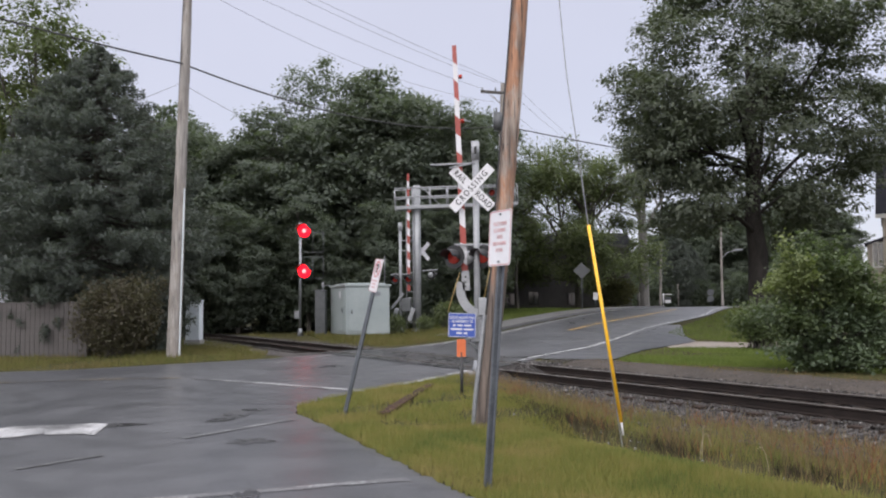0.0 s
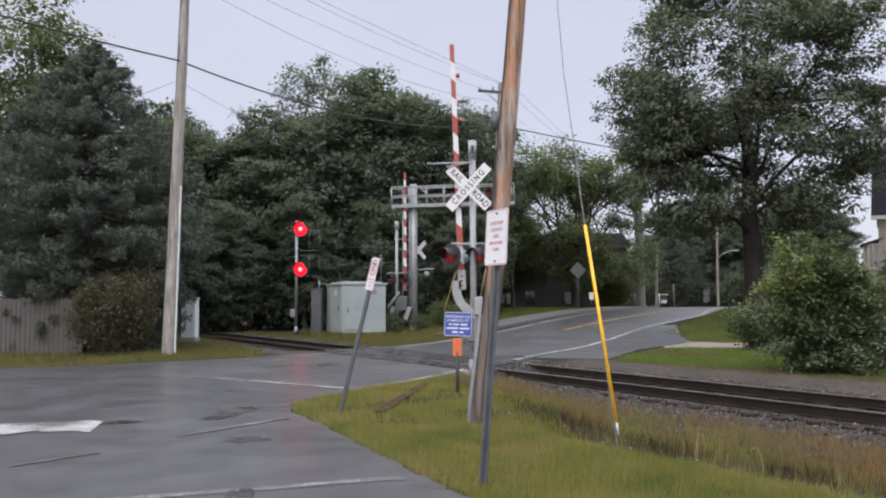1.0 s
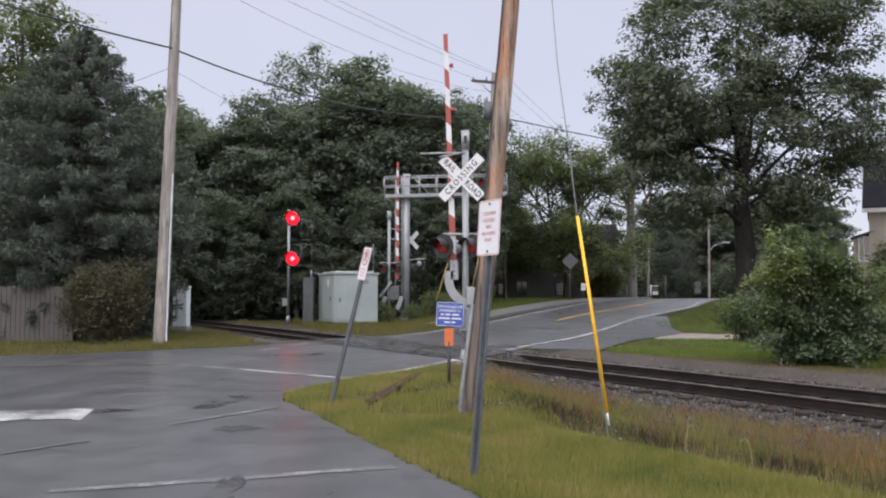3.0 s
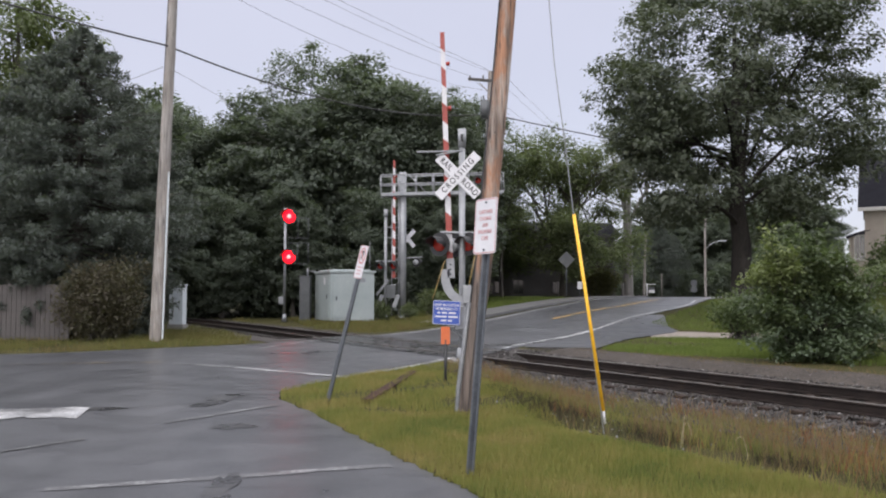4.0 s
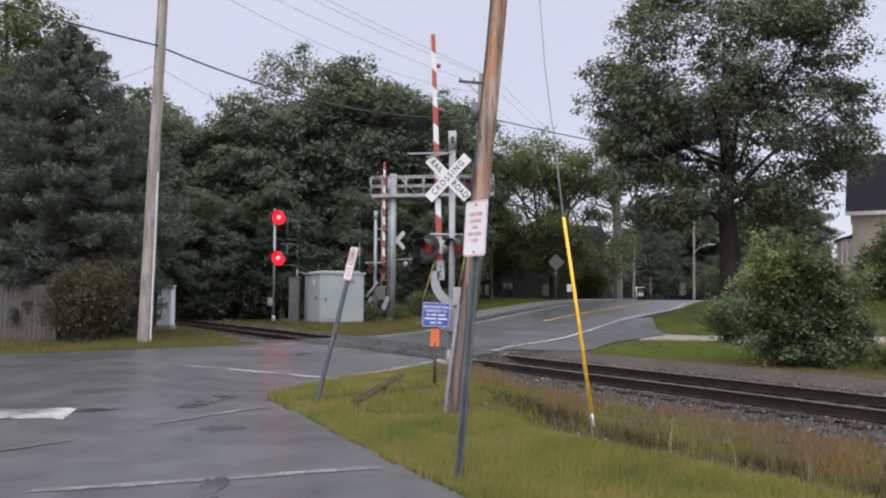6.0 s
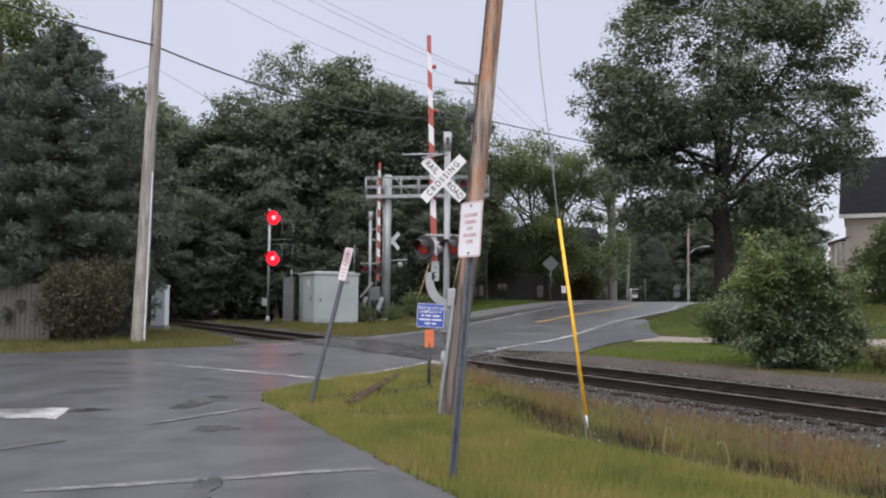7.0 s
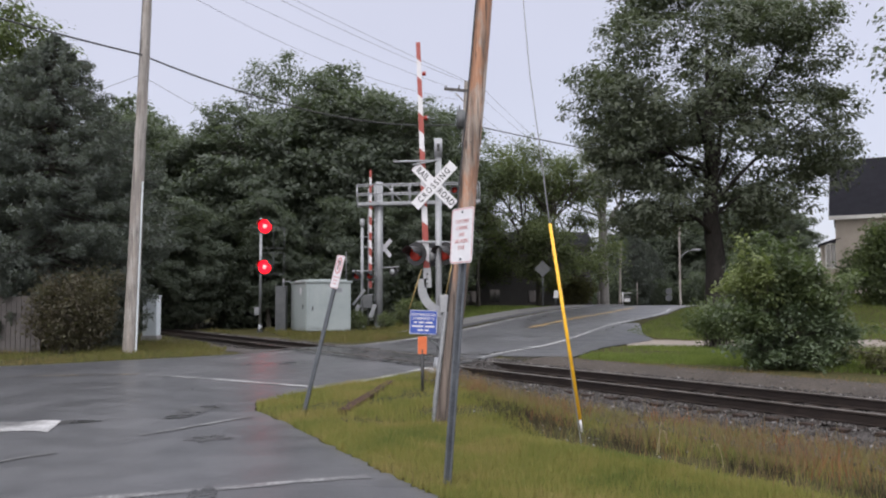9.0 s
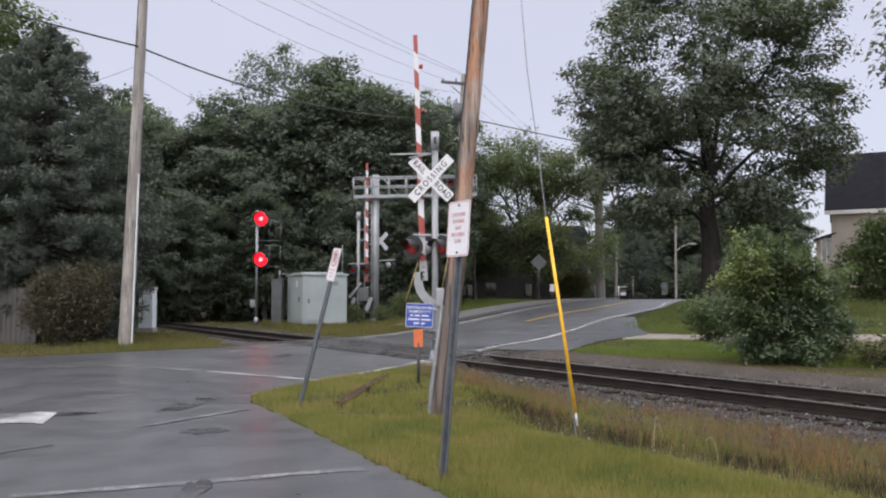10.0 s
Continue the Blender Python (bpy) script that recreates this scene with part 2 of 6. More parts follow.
def ribbon(name, a, b, material, lift, cross=8, step=0.5, parent=None, edge=0.0):
    """A sheet between two lines of equally many points, laid on the land."""
    a, b = np.asarray(a, float), np.asarray(b, float)
    rows = []
    for i in range(len(a) - 1):
        n = max(2, int(max(np.linalg.norm(a[i + 1] - a[i]), np.linalg.norm(b[i + 1] - b[i])) / step))
        for k in range(n if i < len(a) - 2 else n + 1):
            f = k / n
            rows.append((a[i] * (1 - f) + a[i + 1] * f, b[i] * (1 - f) + b[i + 1] * f))
    v = np.array([[p * (1 - c / cross) + q * c / cross for c in range(cross + 1)] for p, q in rows])
    if edge:
        rng = np.random.default_rng(3)
        v[:, 0] += rng.normal(0, edge, v[:, 0].shape)
        v[:, -1] += rng.normal(0, edge, v[:, -1].shape)
    r, c = v.shape[:2]
    x, y = v[..., 0].ravel(), v[..., 1].ravel()
    z = height(x, y) + lift
    i = (np.arange(r - 1)[:, None] * c + np.arange(c - 1)).ravel()
    faces = np.stack([i, i + 1, i + c + 1, i + c], 1)
    return part(name, mesh_from(name, np.stack([x, y, z], 1), faces, [material], smooth=True), None, parent)


def offset_line(pts, d):
    pts = np.asarray(pts, float)
    t = np.gradient(pts, axis=0)
    t /= np.linalg.norm(t, axis=1, keepdims=True)
    return pts + np.stack([t[:, 1], -t[:, 0]], 1) * d


def curve_line(pts, step=0.5):
    """A smooth line through points (Catmull-Rom)."""
    p = np.asarray(pts, float)
    p = np.vstack([2 * p[0] - p[1], p, 2 * p[-1] - p[-2]])
    out = []
    for i in range(1, len(p) - 2):
        n = max(2, int(np.linalg.norm(p[i + 1] - p[i]) / step))
        for k in range(n):
            t = k / n
            out.append(0.5 * (2 * p[i] + (p[i + 1] - p[i - 1]) * t + (2 * p[i - 1] - 5 * p[i] + 4 * p[i + 1] - p[i + 2]) * t * t + (3 * p[i] - p[i - 1] - 3 * p[i + 1] + p[i + 2]) * t ** 3))
    out.append(p[-2])
    return np.array(out)


def stripe(name, pts, width, material, lift=0.03, label=""):
    c = curve_line(pts)
    ob = ribbon(name, offset_line(c, -width / 2), offset_line(c, width / 2), material, lift, 1, 0.2, edge=width * 0.07)
    return tagged(ob, label, "road marking", kind="structure")


# ---- ground ----
def axis_steps(lo, hi, fine_lo, fine_hi, fine, grow=1.25):
    mid = list(np.arange(fine_lo, fine_hi + 1e-6, fine))
    s, v = fine, mid[-1]
    while v < hi:
        s *= grow
        v += s
        mid.append(v)
    s, v = fine, mid[0]
    low = []
    while v > lo:
        s *= grow
        v -= s
        low.append(v)
    return np.array(low[::-1] + mid)


gx, gy = axis_steps(-900, 900, -14, 22, 0.35), axis_steps(-300, 1800, 3, 50, 0.35)
GX, GY = np.meshgrid(gx, gy)
i = (np.arange(len(gy) - 1)[:, None] * len(gx) + np.arange(len(gx) - 1)).ravel()
ground = part("ground", mesh_from("ground", np.stack([GX.ravel(), GY.ravel(), height(GX, GY).ravel()], 1), np.stack([i, i + 1, i + len(gx) + 1, i + len(gx)], 1), [M_SOIL], smooth=True), None)
tagged(ground, "damp grassy ground rising gently beyond the crossing", "ground", kind="structure")

EDGE_NEAR = [(3.5, -8), (1.6, 2), (-0.02, 6.36), (-0.4, 7.1), (-1.04, 8.4), (-1.97, 10.4), (-2.65, 11.6), (-2.85, 12.5), (-2.3, 14.4), (-1.7, 15.6), (-0.95, 17.0), (-0.1, 19.2), (1.5, 23.5), (4.2, 30), (6.7, 37.3), (9.15, 43.2), (13.4, 50.9), (16.3, 58), (21.5, 70), (30, 88)]
EDGE_FAR = [(-40, -10), (-40, 0), (-36, 8), (-30, 13), (-22, 16.5), (-16, 18.5), (-12.5, 19.3), (-10.2, 20.2), (-8.2, 22.2), (-7.2, 23.1), (-6.2, 24.2), (-5.0, 26.4), (-3.5, 29.2), (-1.6, 33.8), (0.9, 40.2), (3.2, 46), (6.8, 53.9), (10, 60), (15.5, 71), (24, 89)]
road = ribbon("road", EDGE_NEAR, EDGE_FAR, M_ASPHALT, 0.02, 24, 0.5, edge=0.02)
tagged(road, "wet grey asphalt road crossing the railway tracks", "road", kind="structure")
stripe("edge_line_1", [(-2.2, 14.6), (-1.15, 17.0), (-0.37, 19.2), (1.1, 23.0)], 0.11, M_WHITE_LINE, label="worn white edge line on wet asphalt")
stripe("edge_line_2", [(1.17, 23.5), (2.16, 25.9), (3.3, 28.6), (4.87, 33.3), (7.3, 40.0), (8.75, 43.1), (13.0, 50.8), (15.7, 58.0), (21.2, 70)], 0.13, M_WHITE_LINE, label="white edge line on wet asphalt")
stripe("edge_line_3", [(-2.83, 29.2), (-1.23, 33.8), (1.25, 40.2), (3.6, 46.1), (7.13, 53.9), (10.5, 61)], 0.12, M_WHITE_LINE, label="white edge line beside the kerb")
stripe("edge_line_4", [(-2.2, 14.7), (-3.2, 15.4), (-4.6, 16.4), (-6.2, 17.4)], 0.12, M_BAR, label="worn white edge line on wet asphalt")
stripe("edge_line_5", [(-5.6, 22.1), (-4.95, 24.8), (-4.25, 27.4)], 0.1, M_BAR, label="short worn white line on wet asphalt")
stripe("centre_line_1", [(3.95, 40.2), (6.71, 46.1), (9.48, 50.9), (13, 58)], 0.17, M_YELLOW_LINE, label="worn yellow centre line on wet asphalt")
stripe("centre_line_2", [(-6.5, 17.6), (-9, 17.0), (-13, 15.2), (-20, 11)], 0.14, M_FAINT_YELLOW, label="faded yellow line on wet asphalt")
stripe("stop_line", [(-0.68, 7.24), (-1.28, 7.0), (-1.89, 6.74), (-3.2, 6.25)], 0.13, M_THIN_LINE, 0.025, label="worn white line across wet asphalt")

stripe("stop_bar", [(-4.85, 10.25), (-5.4, 10.05), (-7.2, 9.3)], 0.85, M_BAR, label="broad worn white bar across wet asphalt")
stripe("faded_line_1", [(-2.55, 11.0), (-3.03, 10.14), (-3.45, 9.45)], 0.08, M_THIN_LINE, label="faint rubbed line on wet asphalt")

stripe("faded_line_2", [(-3.88, 8.39), (-4.11, 8.05), (-4.36, 7.65)], 0.06, M_THIN_LINE, label="faint rubbed line on wet asphalt")

apron = ribbon("road_apron", [(1.4, 23.0), (3.1, 27.4), (4.2, 30), (6.7, 37.3), (9.15, 43)], [(3.4, 22.5), (5.1, 27.3), (8.0, 32.4), (8.3, 35.4), (9.9, 43)], M_ASPHALT, 0.034, 6, 0.5, edge=0.03)
tagged(apron, "rough wet asphalt apron beside the road", "road", kind="structure")

# ---- track ----
def track_point(s, off=0.0):
    p = TRACK_P + TRACK_D * s + TRACK_N * off
    return p


gravel = ribbon("gravel_shoulder", [track_point(s, 1.5) for s in (-16, -8, 0.5)], [track_point(s, 3.3) for s in (-16, -8, 1.5)], M_GRAVEL, 0.03, 6, 0.4, edge=0.08)
tagged(gravel, "grey gravel strip beside the track", "gravel", kind="structure")
bed = ribbon("ballast_bed", [track_point(s, -3.0) for s in (-20, -4, 0, 10, 70)], [track_point(s, 1.9) for s in (-20, -4, 4, 12, 70)], M_BALLAST, 0.012, 8, 0.4, edge=0.06)
tagged(bed, "dark stone ballast bed under the rails", "ballast", kind="structure")


# ---- solid helpers ----
def box(bm, size, m=None, bevel=0.0):
    """Adds a box of the given size, centred at m."""
    made = bmesh.ops.create_cube(bm, size=1.0, matrix=(m or Matrix()) @ Matrix.Diagonal((*size, 1)))
    if bevel:
        edges = {e for v in made["verts"] for e in v.link_edges}
        bmesh.ops.bevel(bm, geom=list(edges), offset=bevel, segments=2, affect="EDGES", profile=0.5)
    return bm


def rod(bm, a, b, r, r2=None, n=12):
    """Adds a round rod from a to b."""
    a, b = Vector(a), Vector(b)
    m = Matrix.Translation((a + b) / 2) @ (b - a).to_track_quat("Z", "Y").to_matrix().to_4x4()
    bmesh.ops.create_cone(bm, cap_ends=True, segments=n, radius1=r, radius2=r if r2 is None else r2, depth=(b - a).length, matrix=m)
    return bm


def bm_new():
    return bmesh.new()


def bx(name, size, m, material, parent=None, label="", bevel=0.0):
    return part(name, box(bm_new(), size, m, bevel), material, parent, label)


def rd(name, a, b, r, material, parent=None, label="", r2=None, n=12):
    return part(name, rod(bm_new(), a, b, r, r2, n), material, parent, label, True)


def tube_arrays(pts, radii, n=7):
    """Vertices and quads of a tapering tube along points."""
    pts, radii = np.asarray(pts, float), np.asarray(radii, float)
    t = np.gradient(pts, axis=0)
    t /= np.linalg.norm(t, axis=1, keepdims=True) + 1e-9
    ref = np.where(np.abs(t[:, 2:3]) > 0.9, np.array([[1.0, 0, 0]]), np.array([[0, 0, 1.0]]))
    u = np.cross(t, ref)
    u /= np.linalg.norm(u, axis=1, keepdims=True) + 1e-9
    w = np.cross(t, u)
    a = np.arange(n) * 2 * np.pi / n
    v = pts[:, None] + radii[:, None, None] * (np.cos(a)[None, :, None] * u[:, None] + np.sin(a)[None, :, None] * w[:, None])
    f = []
    for i in range(len(pts) - 1):
        for k in range(n):
            f.append((i * n + k, i * n + (k + 1) % n, (i + 1) * n + (k + 1) % n, (i + 1) * n + k))
    return v.reshape(-1, 3), np.array(f)


def tubes_mesh(name, tubes, material, n=7):
    vs, fs, c = [], [], 0
    for pts, radii in tubes:
        v, f = tube_arrays(pts, radii, n)
        vs.append(v), fs.append(f + c)
        c += len(v)
    return mesh_from(name, np.vstack(vs), np.vstack(fs), [material], smooth=True)


def cable(name, pts, r, material, parent=None, label="", n=6):
    return part(name, tubes_mesh(name, [(pts, np.full(len(pts), r))], material, n), None, parent, label)


def sagging(a, b, sag, n=24):
    t = np.linspace(0, 1, n)[:, None]
    p = np.asarray(a, float) * (1 - t) + np.asarray(b, float) * t
    p[:, 2] -= sag * 4 * (t * (1 - t))[:, 0]
    return p


# ---- trees ----
def leaf_mesh(name, centres, size, material, rng, flat=0.35, ratio=0.55, face=None):
    """One small pointed leaf of four corners at each centre."""
    n = len(centres)
    up = rng.normal(0, 1, (n, 3))
    up[:, 2] = np.abs(up[:, 2]) + flat
    if face is not None:
        up = up * 0.45 + face
    up /= np.linalg.norm(up, axis=1, keepdims=True)
    u = np.cross(up, rng.normal(0, 1, (n, 3)))
    u /= np.linalg.norm(u, axis=1, keepdims=True) + 1e-9
    w = np.cross(up, u)
    s = size * rng.uniform(0.6, 1.35, (n, 1))
    tip, side = u * s * 0.5, w * s * 0.5 * ratio
    droop = np.zeros((n, 3))
    droop[:, 2] = -0.12 * s[:, 0]
    v = np.stack([centres - tip, centres + side - tip * 0.1, centres + tip + droop, centres - side - tip * 0.1], 1)
    return mesh_from(name, v.reshape(-1, 3), np.arange(4 * n).reshape(-1, 4), [material])


def bough_points(rng, n, radii, boughs, size, low):
    """Centres of leaf clumps gathered into separate flattened boughs, with gaps between them."""
    hub = crown_points(rng, boughs, np.array(radii) - size * 0.7, 0.62, 16, low)
    own = rng.uniform(0.6, 1.3, boughs)
    k = rng.choice(boughs, n, p=own ** 2 / np.sum(own ** 2))
    d = rng.normal(0, 1, (n, 3))
    d *= (rng.uniform(0.3, 1.0, n) ** 0.5 / np.linalg.norm(d, axis=1))[:, None]
    return hub[k] + d * (own[k] * size)[:, None] * (1.15, 1.15, 0.62)


def crown_points(rng, n, radii, shell=0.55, lumps=9, low=-1.0):
    """Centres of leaf clumps in a lumpy crown of overlapping boughs."""
    lump_dir = rng.normal(0, 1, (lumps, 3))
    lump_dir /= np.linalg.norm(lump_dir, axis=1, keepdims=True)
    lump_gain = rng.uniform(0.12, 0.38, lumps)
    out = []
    while len(out) < n:
        d = rng.normal(0, 1, 3)
        d /= np.linalg.norm(d)
        if d[2] < low:
            continue
        reach = 0.74 + np.max(lump_gain * np.clip((lump_dir @ d - 0.55) / 0.45, 0, 1))
        r = reach * (shell + (1 - shell) * rng.random() ** 0.6) if rng.random() < 0.8 else reach * rng.uniform(0.25, 0.9)
        out.append(d * r * radii)
    return np.array(out)


def tree_meshes(seed, tall, trunk_r, crown_z, radii, clumps, per, clump_r, leaf, leaf_mat, bark_mat, limbs=9, twigs=60, low=-1.0, lumps=9, shell=0.55, boughs=0, bough=1.5):
    """Trunk and crown meshes of a broad-leaved tree that stands at the origin."""
    rng = np.random.default_rng(seed)
    radii = np.array(radii, float)
    cp = (bough_points(rng, clumps, radii, boughs, bough, low) if boughs else crown_points(rng, clumps, radii, shell, lumps, low)) + (0, 0, crown_z)
    tubes = []
    top = crown_z + radii[2] * 0.45
    zs = np.linspace(-0.3, top, 9)
    wob = np.cumsum(rng.normal(0, 0.03 * tall / 10, (9, 2)), axis=0)
    axis = np.column_stack([wob - wob[0], zs])
    rr = trunk_r * np.clip(1.0 - 0.85 * np.clip(zs / top, 0, 1) ** 1.2, 0.08, 1)
    rr[0] *= 1.35
    tubes.append((axis, rr))
    ends = cp[rng.choice(len(cp), limbs, replace=False)]
    joints = []
    for e in ends:
        z0 = min(rng.uniform(0.30, 0.75) * top, e[2] - 0.2) if e[2] > 0.35 * top else 0.3 * top
        k = np.interp(z0, zs, np.arange(9))
        s = np.array([np.interp(k, np.arange(9), axis[:, c]) for c in range(3)])
        mid = (s + e) / 2 + (0, 0, 0.12 * np.linalg.norm(e - s)) + rng.normal(0, 0.15, 3)
        t = np.linspace(0, 1, 7)[:, None]
        line = s * (1 - t) ** 2 + 2 * mid * t * (1 - t) + e * t * t
        r0 = trunk_r * rng.uniform(0.16, 0.3)
        tubes.append((line, np.linspace(r0, 0.03, 7)))
        joints += [(line[j], r0 * (1 - j / 7)) for j in (2, 3, 4, 5)]
    for e in cp[rng.choice(len(cp), min(twigs, len(cp)), replace=False)]:
        s, r0 = min(joints, key=lambda q: np.linalg.norm(q[0] - e))
        t = np.linspace(0, 1, 5)[:, None]
        line = s * (1 - t) + e * t + np.sin(np.pi * t) * rng.normal(0, 0.12, 3) * np.linalg.norm(e - s)
        tubes.append((line, np.linspace(max(r0 * 0.4, 0.02), 0.012, 5)))
    off = rng.normal(0, 1, (len(cp) * per, 3))
    off *= (rng.uniform(0.3, 1.45, len(off)) / np.linalg.norm(off, axis=1))[:, None]
    own = np.repeat(rng.uniform(0.6, 1.35, len(cp)), per)[:, None]
    centres = np.repeat(cp, per, axis=0) + off * clump_r * own * (1.25, 1.25, 0.75)
    face = off * 0.7 + np.repeat((cp - (0, 0, crown_z)) / radii, per, axis=0) * 0.5 + (0, 0, 0.55)
    return tubes_mesh("trunk", tubes, bark_mat), leaf_mesh("crown", centres, leaf, leaf_mat, rng, face=face)


def plant_tree(name, meshes, m, label, category="tree", group=""):
    ob = thing(name, m, label, category, group)
    part("trunk", meshes[0], None, ob)
    part("crown", meshes[1], None, ob)
    return ob


def on_land(x, y, turn=0.0, s=1.0, sink=0.05):
    return pose(x, y, float(height(x, y)) - sink, 0, 0, turn) @ Matrix.Scale(s, 4)


maple = plant_tree("maple_tree", tree_meshes(17, 18, 0.6, 11.3, (8.9, 7.8, 9.2), 3300, 34, 0.42, 0.22, M_MAPLE, M_BARK_DARK, 15, 260, -0.92, boughs=240, bough=1.2), on_land(14.55, 45.0), "large dark green maple tree on the lawn")

SPECS = [
    tree_meshes(21, 16, 0.28, 8.6, (5.1, 4.9, 8.3), 1900, 34, 0.42, 0.27, M_WOODS, M_BARK, 9, 50, boughs=110, bough=1.3),
    tree_meshes(22, 15, 0.25, 8.0, (5.8, 5.3, 8.0), 2000, 34, 0.42, 0.27, M_WOODS, M_BARK, 9, 50, boughs=115, bough=1.35),
    tree_meshes(23, 17, 0.22, 9.8, (2.7, 2.7, 8.2), 380, 46, 0.5, 0.2, M_WOODS, M_BARK, 9, 40),
]
# the wood behind the crossing: x, y, kind, turn, size
WOOD = [(-21.5, 58, 0, 0, 1.0), (-18.0, 55, 1, 70, 0.95), (-15.0, 56, 0, 150, 0.92), (-12.0, 54, 1, 210, 0.94), (-12.3, 59, 2, 30, 1.17), (-9.0, 57, 1, 300, 1.14), (-6.4, 58, 0, 20, 1.13), (-3.3, 57, 1, 100, 1.02), (-1.2, 55, 2, 60, 0.86), (-0.6, 60, 0, 170, 0.88),
        (-1.0, 52, 1, 250, 0.55), (-5, 51, 1, 33, 0.55), (-10.5, 49.5, 0, 66, 0.5), (-14.5, 48.5, 1, 99, 0.52), (-18.5, 48, 0, 122, 0.5), (-22.5, 50, 1, 144, 0.6), (-25, 63, 1, 10, 0.85), (-16.8, 67, 1, 45, 1.0), (-8, 68, 0, 85, 1.1), (-2, 69, 1, 15, 1.0)]
for x, y, k, a, s in WOOD:
    plant_tree("woodland_tree", SPECS[k], on_land(x, y, a, s), "dense dark green broad-leaved tree in the wood", group="trees of the wood")
# trees beyond the rise
def branching_meshes(seed, fork, trunk_r, limbs, reach, spread, leaf, per, leaf_mat, bark_mat, level=4, clump_r=0.5, lean=(0.0, 0.0), low_boughs=0):
    """A tree that divides at a fork into rising limbs, boughs and twigs, with leaves round the twigs."""
    rng = np.random.default_rng(seed)
    tubes, tips = [], []
    base = np.array((lean[0], lean[1], fork))
    tubes.append((np.array([(0, 0, -0.3), (0, 0, 0.4), base * 0.5 + rng.normal(0, 0.03, 3), base]), trunk_r * np.array((1.5, 1.1, 0.95, 0.9))))

    def grow(s, d, length, r, k):
        bend = rng.normal(0, 0.16, 3)
        t = np.linspace(0, 1, 5)[:, None]
        line = s + d * length * t + (bend + (0, 0, 0.10)) * length * t * t
        tubes.append((line, np.linspace(r, r * 0.55, 5)))
        if k == 0:
            tips.extend([line[2], line[3], line[4]])
            return
        for j in range(3 if k > 1 else 4):
            f = rng.uniform(0.45, 1.0) if j else 1.0
            p = np.array([np.interp(f * 4, np.arange(5), line[:, c]) for c in range(3)])
            e = d + rng.normal(0, 0.52, 3) * (1, 1, 0.6)
            e /= np.linalg.norm(e)
            grow(p, e, length * rng.uniform(0.5, 0.72), max(r * 0.5, 0.012), k - 1)
        if k <= 2:
            tips.append(line[4])

    for k in range(limbs):
        a = 2 * np.pi * (k + rng.uniform(-0.25, 0.25)) / limbs
        d = np.array((math.cos(a) * spread, math.sin(a) * spread, 1.0)) * (1, 1, rng.uniform(0.8, 1.2))
        d /= np.linalg.norm(d)
        grow(base - (0, 0, rng.uniform(0, 0.12) * fork), d, reach * rng.uniform(0.8, 1.1), trunk_r * 0.48, level - 1)
    for k in range(low_boughs):
        a = rng.uniform(0, 2 * np.pi)
        d = np.array((math.cos(a), math.sin(a), rng.uniform(-0.05, 0.3)))
        grow(np.array((0, 0, rng.uniform(0.9, 2.0) * fork)), d, reach * rng.uniform(0.45, 0.7), trunk_r * 0.2, 2)
    tips = np.array(tips)
    off = rng.normal(0, 1, (len(tips) * per, 3))
    off *= (rng.uniform(0.2, 1.3, len(off)) / np.linalg.norm(off, axis=1))[:, None]
    centres = np.repeat(tips, per, axis=0) + off * clump_r * (1.2, 1.2, 0.8)
    return tubes_mesh("trunk", tubes, bark_mat, 6), leaf_mesh("crown", centres, leaf, leaf_mat, rng, face=off * 0.6 + (0, 0, 0.5))


PALE = tree_meshes(31, 14, 0.22, 8.2, (3.6, 3.6, 5.6), 420, 26, 0.4, 0.24, M_LIGHTLEAF, M_BARK, 11, 70, -0.7, 12, 0.35)
for x, y, a, s in ((1.6, 76, 60, 0.95), (5.0, 92, 120, 0.8)):
    plant_tree("roadside_tree", PALE, on_land(x, y, a, s), "lighter green open tree beside the road", group="roadside trees")
ASH = tree_meshes(33, 14, 0.42, 10.2, (3.8, 3.6, 4.4), 240, 20, 0.45, 0.24, M_WOODS, M_BARK_PALE, 12, 60, -0.6, 10, 0.4)
plant_tree("forked_tree", branching_meshes(61, 7.0, 0.46, 5, 4.0, 0.36, 0.2, 7, M_SPARSELEAF, M_BARK_PALE, 4, 0.55), on_land(14.45, 77, 40), "tall pale forked tree with thin brownish leaves beside the road")
plant_tree("many_stemmed_tree", branching_meshes(62, 2.4, 0.3, 8, 5.3, 0.5, 0.22, 40, M_LIGHTLEAF, M_BARK, 4, 0.78, (0, 0), 15), on_land(7.6, 68.5, 10), "light green open tree with many dark stems beside the road")
for x, y, k, a, s in ((13.5, 110, 1, 0, 0.5), (21, 118, 0, 80, 0.5), (27, 112, 1, 160, 0.62), (33, 125, 1, 240, 0.7), (40, 120, 0, 20, 0.75), (17.5, 125, 1, 60, 0.55), (24, 130, 1, 90, 0.75), (36, 100, 0, 10, 0.8), (22, 105, 1, 5, 0.62), (25.5, 108, 0, 50, 0.9), (29, 104, 1, 140, 0.84), (31.5, 110, 0, 200, 0.9), (19.5, 112, 0, 290, 0.5), (34.5, 108, 1, 310, 0.85), (28, 122, 1, 30, 1.1), (38.5, 106, 0, 10, 0.85), (33, 95, 0, 40, 0.7), (23.0, 62, 0, 15, 0.55), (25.4, 64, 1, 75, 0.52), (27.6, 66, 0, 130, 0.42)):
    plant_tree("distant_tree", SPECS[k], on_land(x, y, a, s), "distant dark green tree beyond the road's crest", group="distant trees")


